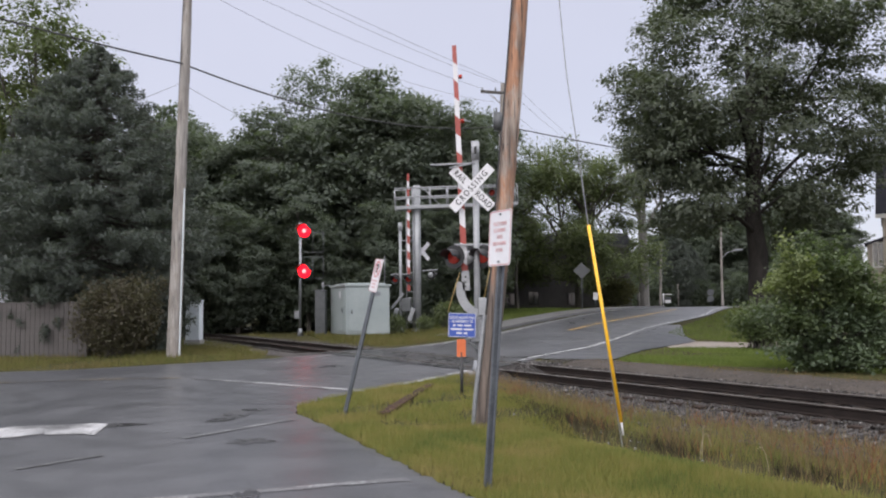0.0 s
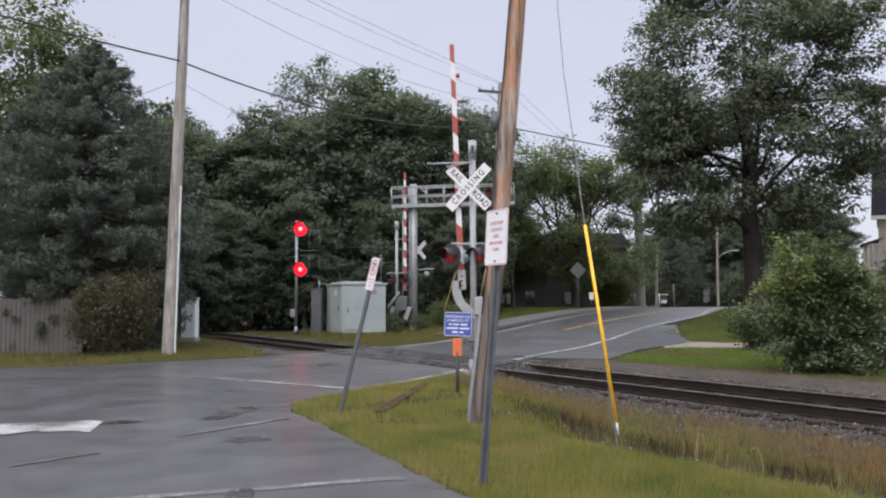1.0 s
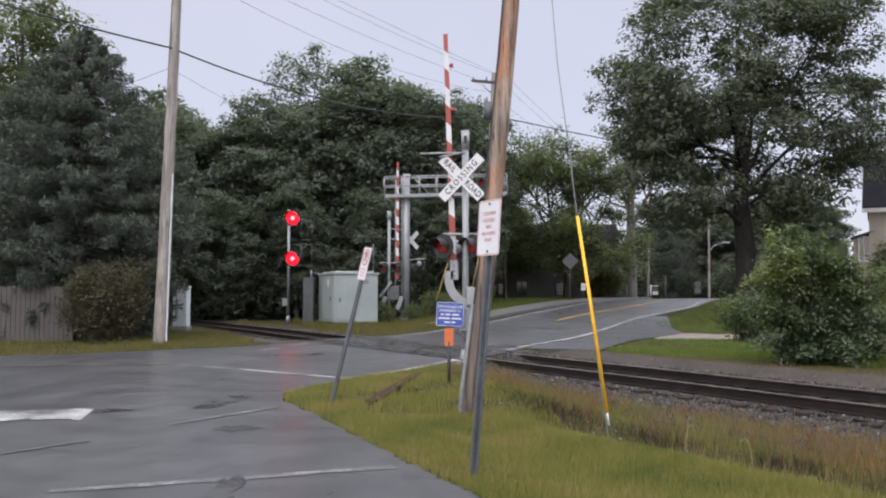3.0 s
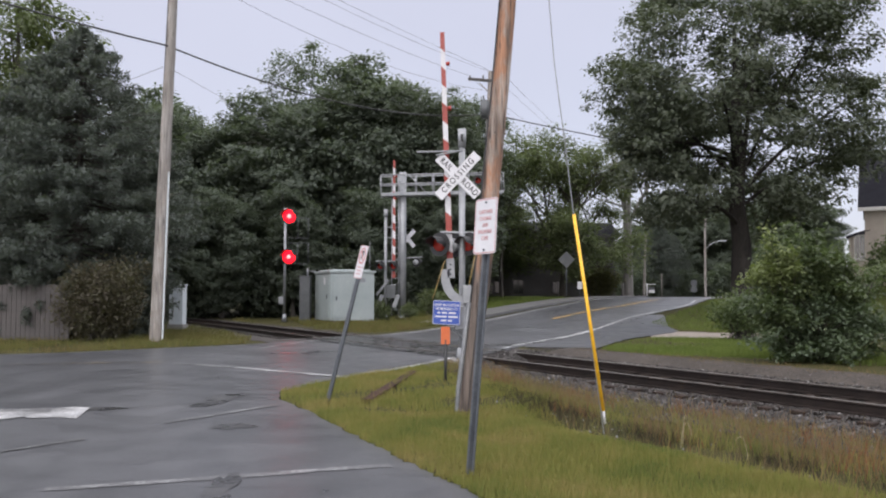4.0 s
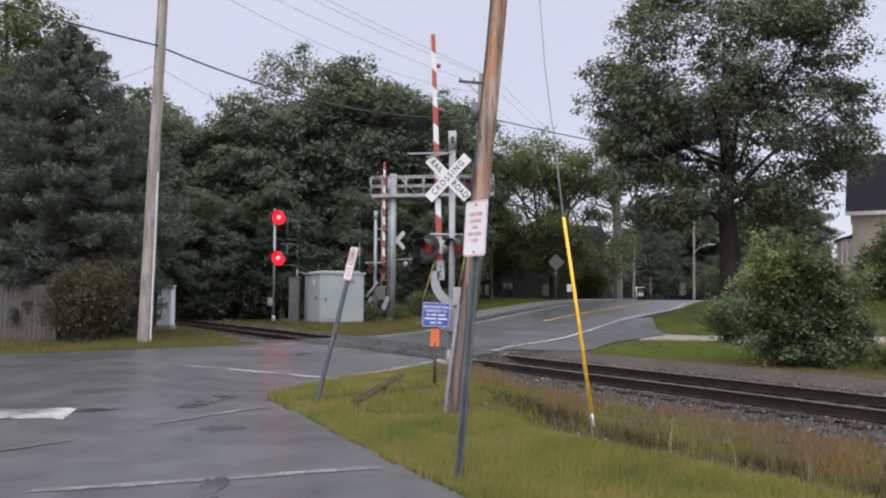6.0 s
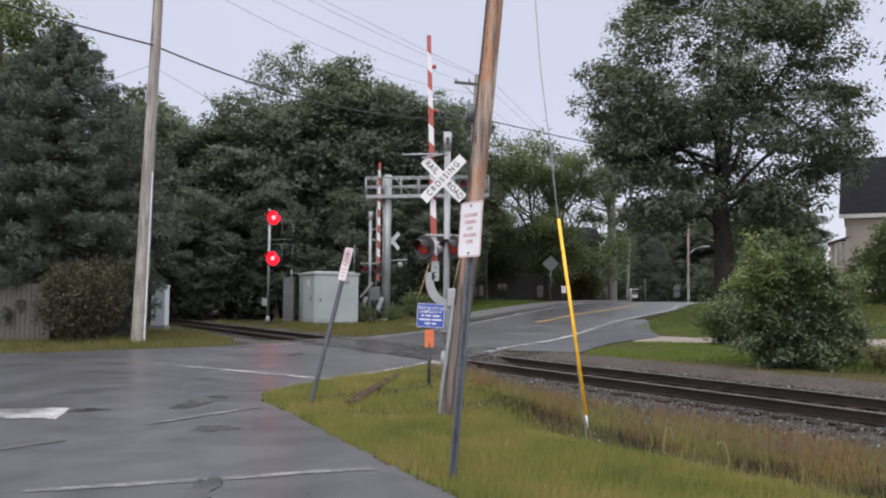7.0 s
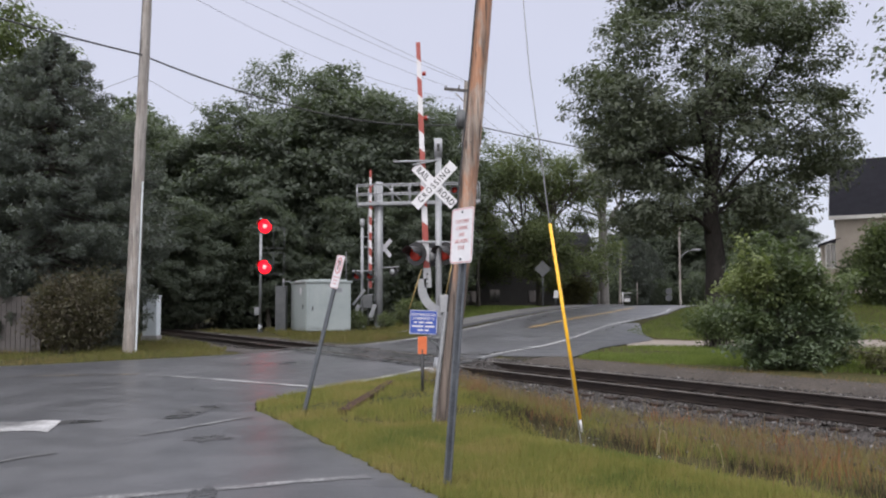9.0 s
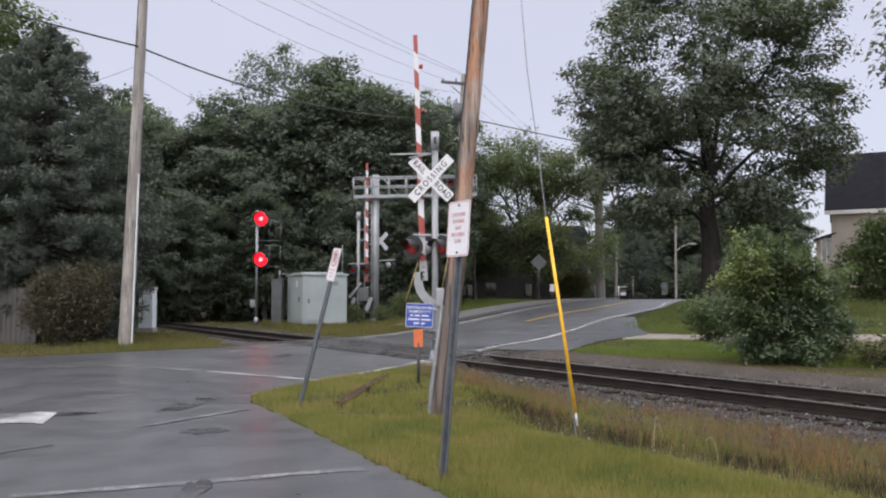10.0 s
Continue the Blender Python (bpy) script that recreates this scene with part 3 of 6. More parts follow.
def spruce_meshes(seed, tall, base_r):
    """A dense spruce: whorls of drooping boughs with needle sprays."""
    rng = np.random.default_rng(seed)
    tubes = [(np.array([(0, 0, -0.2), (0, 0, tall * 0.5), (0, 0, tall)]), np.array([0.22, 0.12, 0.02]))]
    spots = []
    z = 0.5
    while z < tall - 0.15:
        f = z / tall
        reach = base_r * (1 - f ** 4.0) * (0.62 + 0.38 * min(1, f * 2.6))
        for k in range(int(13 + 4 * (1 - f))):
            a, r = rng.uniform(0, 2 * np.pi), reach * rng.uniform(0.75, 1.12)
            d = np.array((math.cos(a), math.sin(a)))
            t = np.linspace(0, 1, 5)
            drop = -0.28 * r * t ** 1.3 + 0.16 * r * t ** 4
            line = np.column_stack([d[0] * r * t, d[1] * r * t, z + drop])
            tubes.append((line, np.linspace(0.03, 0.008, 5)))
            n = int(44 + 96 * r)
            tt = rng.uniform(0.25, 1.0, n) ** 0.7
            p = np.column_stack([np.interp(tt, t, line[:, c]) for c in range(3)])
            side = np.array((-d[1], d[0]))
            p[:, :2] += side * (rng.normal(0, 0.17 * r * 0.6, n) * (1.15 - tt))[:, None]
            p[:, 2] += rng.normal(-0.06, 0.09, n)
            spots.append(p)
        z += 0.22
    centres = np.vstack(spots)
    return tubes_mesh("trunk", tubes, M_BARK, 5), leaf_mesh("crown", centres, 0.155, M_SPRUCE, rng, 0.1, 0.24)


spruce = plant_tree("spruce_tree", spruce_meshes(41, 11.0, 4.1), on_land(-13.65, 28.6), "dense dark blue-green spruce beside the road", "spruce")
plant_tree("broadleaf_tree", tree_meshes(43, 16, 0.3, 11.5, (4.4, 4.0, 6.0), 560, 30, 0.42, 0.22, M_LIGHTLEAF, M_BARK, 10, 60, boughs=46, bough=1.3), on_land(-20.2, 36), "tall light green tree behind the spruce")
for x, y, k, a, s in ((-27, 38, 1, 0, 0.85), (-30, 46, 0, 60, 0.9), (-24.5, 47, 1, 200, 0.75), (-19.3, 45, 0, 90, 0.62)):
    plant_tree("woodland_tree", SPECS[k], on_land(x, y, a, s), "dense dark green broad-leaved tree in the wood", group="trees of the wood")


def shrub_meshes(seed, radii, clumps, per, leaf, mat, clump_r=0.13, sprays=0):
    rng = np.random.default_rng(seed)
    radii = np.array(radii, float)
    cp = crown_points(rng, clumps, radii, 0.5, 14) + (0, 0, radii[2] * 0.86)
    cp[:, 2] = np.abs(cp[:, 2]) + 0.03
    for k in range(sprays):
        d = rng.normal(0, 1, 3)
        d[2] = abs(d[2]) * 0.9 + 0.25
        d /= np.linalg.norm(d)
        far = rng.uniform(1.0, 1.55)
        cp = np.vstack([cp, [d * radii * q + (0, 0, radii[2] * 0.8) for q in np.linspace(0.8, far, 5)]])
    cp[:, 2] = np.abs(cp[:, 2]) + 0.03
    stems = []
    for e in cp[rng.choice(len(cp), 46, replace=False)]:
        t = np.linspace(0, 1, 5)[:, None]
        s = np.array((*rng.normal(0, 0.22, 2), -0.05))
        stems.append((s * (1 - t) + e * t + np.sin(np.pi * t) * np.array((0, 0, 0.15)), np.linspace(0.025, 0.006, 5)))
    centres = np.repeat(cp, per, axis=0) + rng.normal(0, clump_r, (len(cp) * per, 3))
    centres[:, 2] = np.maximum(centres[:, 2], 0.02)
    return tubes_mesh("stem", stems, M_BARK, 5), leaf_mesh("foliage", centres, leaf, mat, rng)


def plant_shrub(name, meshes, m, label):
    ob = thing(name, m, label, "shrub")
    part("stem", meshes[0], None, ob)
    part("foliage", meshes[1], None, ob)
    return ob


def lobed_shrub(name, m, lobes, label, seed, per=38, leaf=0.095):
    """A loose shrub of overlapping lobes: place, radii, clumps and leaf material of each, with stems up to them."""
    rng = np.random.default_rng(seed)
    ob = thing(name, m, label, "shrub")
    stems = []
    for c, radii, clumps, mat in lobes:
        cp = crown_points(rng, clumps, np.array(radii), 0.45, 12) + np.array(c)
        for k in range(max(5, clumps // 8)):
            d = rng.normal(0, 1, 3) * (1, 1, 0.7) + (0, 0, 0.55)
            d /= np.linalg.norm(d)
            cp = np.vstack([cp, [np.array(c) + d * radii * q for q in np.linspace(0.8, rng.uniform(1.05, 1.7), 5)]])
        cp[:, 2] = np.abs(cp[:, 2]) + 0.03
        for e in cp[rng.choice(len(cp), max(8, clumps // 8), replace=False)]:
            t = np.linspace(0, 1, 6)[:, None]
            s0 = np.array((*rng.normal(0, 0.25, 2), -0.05)) + np.array((c[0], c[1], 0)) * 0.35
            stems.append((s0 * (1 - t) + e * t + np.sin(np.pi * t) * np.array((0, 0, 0.15)), np.linspace(0.026, 0.006, 6)))
        off = rng.normal(0, 1, (len(cp) * per, 3))
        off *= (rng.uniform(0.2, 1.3, len(off)) / np.linalg.norm(off, axis=1))[:, None]
        centres = np.repeat(cp, per, axis=0) + off * 0.2 * (1.15, 1.15, 0.8)
        centres[:, 2] = np.maximum(centres[:, 2], 0.02)
        part("foliage", leaf_mesh("foliage", centres, leaf, mat, rng, face=off * 0.5 + (0, 0, 0.5)), None, ob)
    part("stem", tubes_mesh("stem", stems, M_BARK, 5), None, ob)
    return ob


# core and low lobes carry painted shade, the top lobes paler leaves
lobed_shrub("loose_shrub", on_land(7.65, 19.0), [((0.1, 0, 0.9), (1.1, 1.0, 0.85), 200, M_BUSHSHADE), ((0.1, -0.15, 0.3), (1.05, 0.9, 0.3), 100, M_BUSHSHADE), ((-0.75, -0.1, 2.0), (0.6, 0.6, 0.62), 70, M_BUSHLIGHT), ((-0.3, 0.1, 2.25), (0.62, 0.6, 0.62), 80, M_BUSHLEAF), ((0.72, 0.1, 1.55), (0.75, 0.7, 0.7), 100, M_BUSHLEAF), ((-0.85, -0.2, 1.05), (0.5, 0.5, 0.65), 60, M_BUSHLEAF), ((0.25, 0.1, 1.95), (0.6, 0.6, 0.5), 70, M_BUSHLEAF), ((1.25, 0, 0.75), (0.4, 0.5, 0.5), 36, M_BUSHSHADE)], "large loose green shrub with pale sprays beside the gravel strip", 51)
lobed_shrub("weedy_shrub", on_land(9.35, 17.6), [((0, 0, 0.28), (0.75, 0.5, 0.3), 60, M_BROWNLEAF), ((0.5, 0.2, 0.55), (0.4, 0.4, 0.35), 36, M_BROWNLEAF)], "yellowing low weeds beside the shrub", 59, 20, 0.1)
plant_shrub("low_shrub", shrub_meshes(56, (0.7, 0.65, 0.72), 80, 22, 0.11, M_BUSHLEAF, 0.2, 30), on_land(8.6, 26.6), "low loose green shrub beside the drive")
plant_shrub("russet_hedge", shrub_meshes(52, (1.42, 0.95, 1.3), 520, 26, 0.1, M_HEDGE, 0.17, 12), on_land(-11.45, 25.6), "russet and green bush beside the wooden pole")
plant_shrub("garden_shrub", shrub_meshes(53, (2.6, 2.0, 2.3), 700, 24, 0.2, M_BUSHLEAF, 0.2), on_land(22.4, 42), "dark green shrub in front of the house")
UNDER = shrub_meshes(54, (3.0, 2.0, 2.3), 420, 24, 0.26, M_WOODS, 0.25)
for x, y, a in ((-20, 51, 0), (-16.5, 50, 50), (-12.5, 51, 100), (-8.5, 50.5, 160), (-4.6, 51, 200), (-24, 46, 80), (-1.5, 54, 15), (10.5, 88, 40), (14.5, 92, 90), (19, 96, 140), (24, 98, 10), (29, 96, 60), (34, 94, 120)):
    plant_shrub("undergrowth_shrub", UNDER, on_land(x, y, a), "dark green undergrowth at the edge of the wood")
for x, y, k, a, s in ((0.5, 78, 1, 10, 0.8), (4.5, 90, 0, 130, 0.62), (8.5, 94, 1, 40, 0.5), (12.5, 99, 0, 80, 0.4)):
    plant_tree("woodland_tree", SPECS[k], on_land(x, y, a, s), "dense dark green broad-leaved tree behind the grey house", group="trees of the wood")
plant_shrub("yellowing_shrub", shrub_meshes(57, (1.5, 1.2, 1.25), 240, 22, 0.17, M_BROWNLEAF, 0.2, 30), on_land(10.5, 69.0), "brownish green shrub in front of the grey house")
over = plant_tree("ash_tree", ASH, on_land(24.4, 38, 70, 1.35), "thin-leaved tall tree beside the house")
UNDER_DARK = spruce_meshes(44, 9.5, 2.6)
for x, y, a, s in ((-1.9, 58, 20, 1.5), (21.5, 96, 60, 1.0), (24.0, 99, 110, 0.85)):
    plant_tree("far_spruce_tree", UNDER_DARK, on_land(x, y, a, s), "dark far spruce among the trees", "spruce", "far spruces")
CANOPY = tree_meshes(36, 12, 0.15, 8.2, (3.6, 3.0, 3.8), 230, 34, 0.42, 0.2, M_LIGHTLEAF, M_BARK, 11, 70, -0.75, 12, 0.45)
for x, y, a, s in ((2.4, 63.0, 0, 0.92),):
    plant_tree("roadside_tree", CANOPY, on_land(x, y, a, s), "dark green tree shading the grey house", group="roadside trees")


# ---- rails and ties ----
def rail_mesh(length):
    """A flat-bottomed rail along x, its foot at z = 0."""
    prof = [(-0.07, 0), (0.07, 0), (0.07, 0.012), (0.012, 0.03), (0.010, 0.12), (0.036, 0.13), (0.036, 0.155), (0.028, 0.162), (-0.028, 0.162), (-0.036, 0.155), (-0.036, 0.13), (-0.010, 0.12), (-0.012, 0.03), (-0.07, 0.012)]
    n = len(prof)
    v = [(x, a, b) for x in (0, length) for a, b in prof]
    bm = bm_new()
    vs = [bm.verts.new(p) for p in v]
    for k in range(n):
        f = bm.faces.new((vs[k], vs[(k + 1) % n], vs[n + (k + 1) % n], vs[n + k]))
        f.material_index = 1 if k in (6, 7, 8) else 0
    bm.faces.new(vs[:n][::-1]), bm.faces.new(vs[n:])
    bmesh.ops.recalc_face_normals(bm, faces=bm.faces)
    me = bpy.data.meshes.new("rail")
    bm.to_mesh(me)
    bm.free()
    me.materials.append(M_RAIL), me.materials.append(M_RAILTOP)
    return me


track_turn = math.degrees(math.atan2(TRACK_D[1], TRACK_D[0]))
track = thing("railway_track", pose(0, 0, 0), "rusty railway track on dark wooden ties in ballast", "railway track")
rail_me = rail_mesh(95.0)
for off in (-0.7525, 0.7525):
    p = track_point(-22, off)
    ob = part("rail", rail_me, None, track, "rusty steel rail with a worn head")
    ob.matrix_world = pose(p[0], p[1], -0.115, 0, 0, track_turn)
rng_t = random.Random(5)
tie_bm = box(bm_new(), (0.22, 2.5, 0.17), None, 0.012)
tie_me = bpy.data.meshes.new("tie")
tie_bm.to_mesh(tie_me)
tie_bm.free()
tie_me.materials.append(M_TIE)
s = -21.5
while s < 40:
    if not 0.2 < s < 10.8:
        p = track_point(s, rng_t.uniform(-0.04, 0.04))
        ob = part("tie", tie_me, None, track)
        ob.matrix_world = pose(p[0], p[1], -0.115 - 0.085 + rng_t.uniform(-0.012, 0.004), 0, 0, track_turn + rng_t.uniform(-1.5, 1.5))
    s += 0.53


def stone_field(name, n, where, size, material, seed, label):
    """Loose angular stones strewn on the land, as one mesh."""
    rng = np.random.default_rng(seed)
    base = np.array([(1, 0, -0.3), (-0.5, 0.8, -0.3), (-0.5, -0.8, -0.3), (0.2, 0.1, 0.7), (-0.4, 0.5, 0.5)])
    tri = np.array([(0, 1, 3), (1, 4, 3), (1, 2, 4), (2, 3, 4), (2, 0, 3), (0, 2, 1)])
    xy = where(rng, n)
    s = size * rng.uniform(0.5, 1.4, n)
    a = rng.uniform(0, 6.28, n)
    q = base[None] * s[:, None, None] * rng.uniform(0.7, 1.3, (n, 5, 3))
    x = q[..., 0] * np.cos(a)[:, None] - q[..., 1] * np.sin(a)[:, None] + xy[:, :1]
    y = q[..., 0] * np.sin(a)[:, None] + q[..., 1] * np.cos(a)[:, None] + xy[:, 1:2]
    z = q[..., 2] + (height(xy[:, 0], xy[:, 1]) + 0.02)[:, None] + (xy[:, 2:3] if xy.shape[1] > 2 else 0)
    v = np.stack([x, y, z], -1).reshape(-1, 3)
    f = (tri[None] + (np.arange(n) * 5)[:, None, None]).reshape(-1, 3)
    return tagged(part(name, mesh_from(name, v, f, [material]), None), label, "stones", kind="stuff")


def stone_material():
    m = Mat("ballast_stone", 0.75, 0.0, 0.25)
    m.set("Base Color", m.ramp(m.island(), (0.0, (0.018, 0.016, 0.015)), (0.7, (0.06, 0.054, 0.051)), (0.95, (0.095, 0.089, 0.086)), (1.0, (0.22, 0.212, 0.205))))
    return m.m


M_STONE = stone_material()
M_WHITE_STONE = surface("pale_wet_stone", (0.08, 0.08, 0.082), (0.24, 0.24, 0.245), 8, 40, 0.4)


def along_track(lo, hi, o1, o2, lift=0.0):
    def where(rng, n):
        s, o = rng.uniform(lo, hi, n), rng.uniform(o1, o2, n)
        if hi < 1:
            s = lo + (s - lo) * (crossing(o)[0] - 0.2 - lo) / (hi - lo)
        p = TRACK_P + s[:, None] * TRACK_D + o[:, None] * TRACK_N
        return np.column_stack([p, rng.uniform(0, max(lift, 1e-6), n)])
    return where


stone_field("ballast_stones", 36000, along_track(-16, -2.8, -3.2, 1.7, 0.02), 0.032, M_STONE, 61, "grey crushed ballast stones between the ties")
stone_field("shoulder_gravel", 9000, along_track(-16, -2.5, 1.5, 3.2, 0.005), 0.018, M_STONE, 62, "fine grey gravel beside the track")
stone_field("far_ballast_stones", 5000, along_track(11.5, 34, -2.0, 1.7, 0.03), 0.04, M_STONE, 63, "dark ballast stones beyond the crossing")


# ---- more materials ----
def pole_wood(name, a, b, c, foot=None):
    m = Mat(name, 0.75)
    streak, blot, crack = m.noise(11, 5, 0.7, (1, 1, 0.07)), m.noise(3.2, 4, 0.65, (1, 1, 0.35)), m.noise(22, 3, 0.6, (1, 1, 0.035))
    wood = m.mix(m.ramp(blot, (0.44, 0.0), (0.54, 1.0)), m.ramp(streak, (0.34, a), (0.64, b)), m.ramp(streak, (0.36, a), (0.64, c)))
    if foot is not None:
        sep = m.node("ShaderNodeSeparateXYZ")
        m.link(m.co.outputs["Object"], sep.inputs[0])
        rise = m.node("ShaderNodeMath")
        rise.operation = "MULTIPLY_ADD"
        m.link(blot, rise.inputs[0]), m.link(sep.outputs["Z"], rise.inputs[2])
        rise.inputs[1].default_value = 3.0
        scaled = m.node("ShaderNodeMath")
        scaled.operation = "MULTIPLY"
        scaled.inputs[1].default_value = 0.1
        m.link(rise.outputs[0], scaled.inputs[0])
        wood = m.mix(m.ramp(scaled.outputs[0], (0.30, 0.0), (0.42, 1.0)), m.ramp(streak, (0.34, foot[0]), (0.64, foot[1])), wood)
    m.set("Base Color", m.mix(m.ramp(crack, (0.34, 1.0), (0.42, 0.0)), wood, tuple(0.45 * v for v in a)))
    m.bump(m.mix(0.5, streak, crack), 0.9, 0.025)
    return m.m


def lens(name, col, power):
    m = Mat(name, 0.25)
    m.set("Base Color", col)
    if power:
        m.set("Emission Color", col)
        m.b.inputs["Emission Strength"].default_value = power
    return m.m


M_POLE_NEAR = pole_wood("peeling_pole_wood", (0.11, 0.08, 0.065), (0.42, 0.35, 0.30), (0.47, 0.23, 0.13), ((0.04, 0.031, 0.026), (0.17, 0.135, 0.115)))
M_POLE_GREY = pole_wood("weathered_pole_wood", (0.17, 0.155, 0.145), (0.37, 0.345, 0.32), (0.31, 0.275, 0.245))
M_ALU = surface("painted_aluminium", (0.23, 0.24, 0.255), (0.35, 0.36, 0.375), 3, 30, 0.4, 0.2, 0.05)
M_GALV = surface("galvanised_steel", (0.2, 0.21, 0.225), (0.33, 0.34, 0.355), 5, 40, 0.45, 0.6, 0.05)
M_POST = surface("dull_steel_post", (0.085, 0.095, 0.11), (0.175, 0.19, 0.205), 4, 40, 0.4, 0.6, 0.05)
M_WHITE = surface("white_sign_sheet", (0.55, 0.55, 0.575), (0.67, 0.67, 0.695), 2, 25, 0.35, 0, 0.02)
M_RED = surface("red_sheeting", (0.26, 0.045, 0.035), (0.36, 0.065, 0.05), 3, 30, 0.4, 0, 0.02)
M_LETTER = surface("black_letters", (0.02, 0.02, 0.022), (0.035, 0.035, 0.037), 5, 30, 0.5, 0, 0.02)
M_REDLETTER = surface("faded_red_letters", (0.42, 0.13, 0.13), (0.55, 0.22, 0.21), 5, 30, 0.5, 0, 0.02)
M_FADED = surface("bleached_red_letters", (0.46, 0.24, 0.25), (0.6, 0.38, 0.38), 9, 60, 0.5, 0, 0.02)
M_BLUE = surface("blue_sign_sheet", (0.02, 0.055, 0.29), (0.035, 0.085, 0.38), 3, 25, 0.4, 0, 0.02)
M_BLACK = surface("matt_black_metal", (0.012, 0.012, 0.013), (0.03, 0.03, 0.032), 4, 30, 0.5, 0, 0.05)
M_STAY = surface("dull_yellow_rod", (0.33, 0.24, 0.09), (0.45, 0.33, 0.13), 5, 30, 0.5, 0, 0.03)
M_ORANGE = surface("orange_marker_plastic", (0.55, 0.12, 0.04), (0.66, 0.17, 0.06), 5, 30, 0.4, 0, 0.03)
M_YELLOW = surface("yellow_guard_plastic", (0.8, 0.42, 0.02), (0.95, 0.55, 0.04), 5, 30, 0.35, 0, 0.03)
M_CABINET = surface("pale_grey_green_cabinet", (0.28, 0.325, 0.325), (0.37, 0.41, 0.41), 1.2, 20, 0.45, 0.1, 0.05)
M_DARKGREY = surface("dark_grey_metal", (0.07, 0.075, 0.08), (0.13, 0.135, 0.14), 3, 30, 0.5, 0.3, 0.05)
M_PALEBOX = surface("pale_blue_white_box", (0.5, 0.55, 0.58), (0.65, 0.7, 0.73), 2, 20, 0.5, 0, 0.05)
M_TIMBER = surface("old_brown_timber", (0.024, 0.013, 0.01), (0.06, 0.033, 0.026), 4, 30, 0.85, 0, 0.5, stretch=(1, 0.1, 1), spec=0.12)
M_CABLE = surface("black_cable", (0.02, 0.02, 0.022), (0.04, 0.04, 0.042), 5, 40, 0.6, 0, 0.05)
M_SIDING = surface("beige_siding", (0.34, 0.3, 0.26), (0.45, 0.4, 0.35), 1.5, 20, 0.7, 0, 0.1)
M_BROWNWALL = surface("grey_brown_siding", (0.075, 0.072, 0.073), (0.12, 0.116, 0.117), 1.5, 20, 0.7, 0, 0.1)
M_ROOF = surface("dark_slate_roof", (0.024, 0.024, 0.032), (0.045, 0.045, 0.056), 2, 18, 0.85, 0, 0.3, spec=0.12)
M_TRIM = surface("white_house_trim", (0.55, 0.54, 0.52), (0.7, 0.69, 0.67), 3, 30, 0.6, 0, 0.03)
M_BRICK = surface("brown_brick", (0.16, 0.08, 0.055), (0.27, 0.14, 0.1), 4, 20, 0.8, 0, 0.3)
M_FENCE = surface("grey_fence_wood", (0.06, 0.054, 0.053), (0.11, 0.1, 0.097), 3, 25, 0.8, 0, 0.3)
M_LENS_DIM = lens("unlit_red_lens", (0.32, 0.03, 0.02), 0.0)
M_LENS_LIT = lens("lit_red_lamp", (1.0, 0.006, 0.014), 4.0)
M_LENS_CORE = lens("lit_lamp_core", (1.0, 0.1, 0.1), 7.0)
M_GLASS = Mat("dark_window_glass", 0.06, 0.0, 0.8)
M_GLASS.set("Base Color", (0.03, 0.032, 0.036))
M_GLASS = M_GLASS.m


def lettering(name, text, size, m, material, parent, label="", squeeze=1.0, bold=0.012, spacing=1.0):
    """Raised letters in the built-in font; m places the middle of the line, letters in its xy plane."""
    cu = bpy.data.curves.new(name, "FONT")
    cu.body, cu.size, cu.extrude, cu.align_x, cu.align_y = text, size, 0.0015, "CENTER", "CENTER"
    cu.offset, cu.space_character = size * bold, spacing
    tmp = new("tmp_letters", cu)
    me = bpy.data.meshes.new_from_object(tmp.evaluated_get(bpy.context.evaluated_depsgraph_get()))
    bpy.data.objects.remove(tmp)
    bpy.data.curves.remove(cu)
    ob = part(name, me, material, parent, label)
    ob.matrix_local = m @ Matrix.Diagonal((squeeze, 1, 1, 1))
    return ob


def plate(w, h, t, r=0.03, n=5):
    """A rounded plate in the xz plane that faces -y."""
    bm = bm_new()
    pts = []
    for cx, cz, a0 in ((w / 2 - r, h / 2 - r, 0), (-w / 2 + r, h / 2 - r, 90), (-w / 2 + r, -h / 2 + r, 180), (w / 2 - r, -h / 2 + r, 270)):
        for k in range(n + 1):
            a = radians(a0 + 90 * k / n)
            pts.append((cx + r * math.cos(a), cz + r * math.sin(a)))
    f = bm.faces.new([bm.verts.new((x, -t / 2, z)) for x, z in pts])
    made = bmesh.ops.extrude_face_region(bm, geom=[f])
    bmesh.ops.translate(bm, verts=[v for v in made["geom"] if isinstance(v, bmesh.types.BMVert)], vec=(0, t, 0))
    bmesh.ops.recalc_face_normals(bm, faces=bm.faces)
    return bm


def rim(w, h, r, width, t=0.002):
    """A thin rounded outline, as the printed border of a sign."""
    bm = bm_new()
    outer, inner = [], []
    for cx, cz, a0 in ((w / 2 - r, h / 2 - r, 0), (-w / 2 + r, h / 2 - r, 90), (-w / 2 + r, -h / 2 + r, 180), (w / 2 - r, -h / 2 + r, 270)):
        for k in range(6):
            a = radians(a0 + 18 * k)
            for lst, rr in ((outer, r), (inner, r - width)):
                lst.append(bm.verts.new((cx + rr * math.cos(a), 0, cz + rr * math.sin(a))))
    n = len(outer)
    for k in range(n):
        bm.faces.new((outer[k], outer[(k + 1) % n], inner[(k + 1) % n], inner[k]))
    bmesh.ops.recalc_face_normals(bm, faces=bm.faces)
    return bm


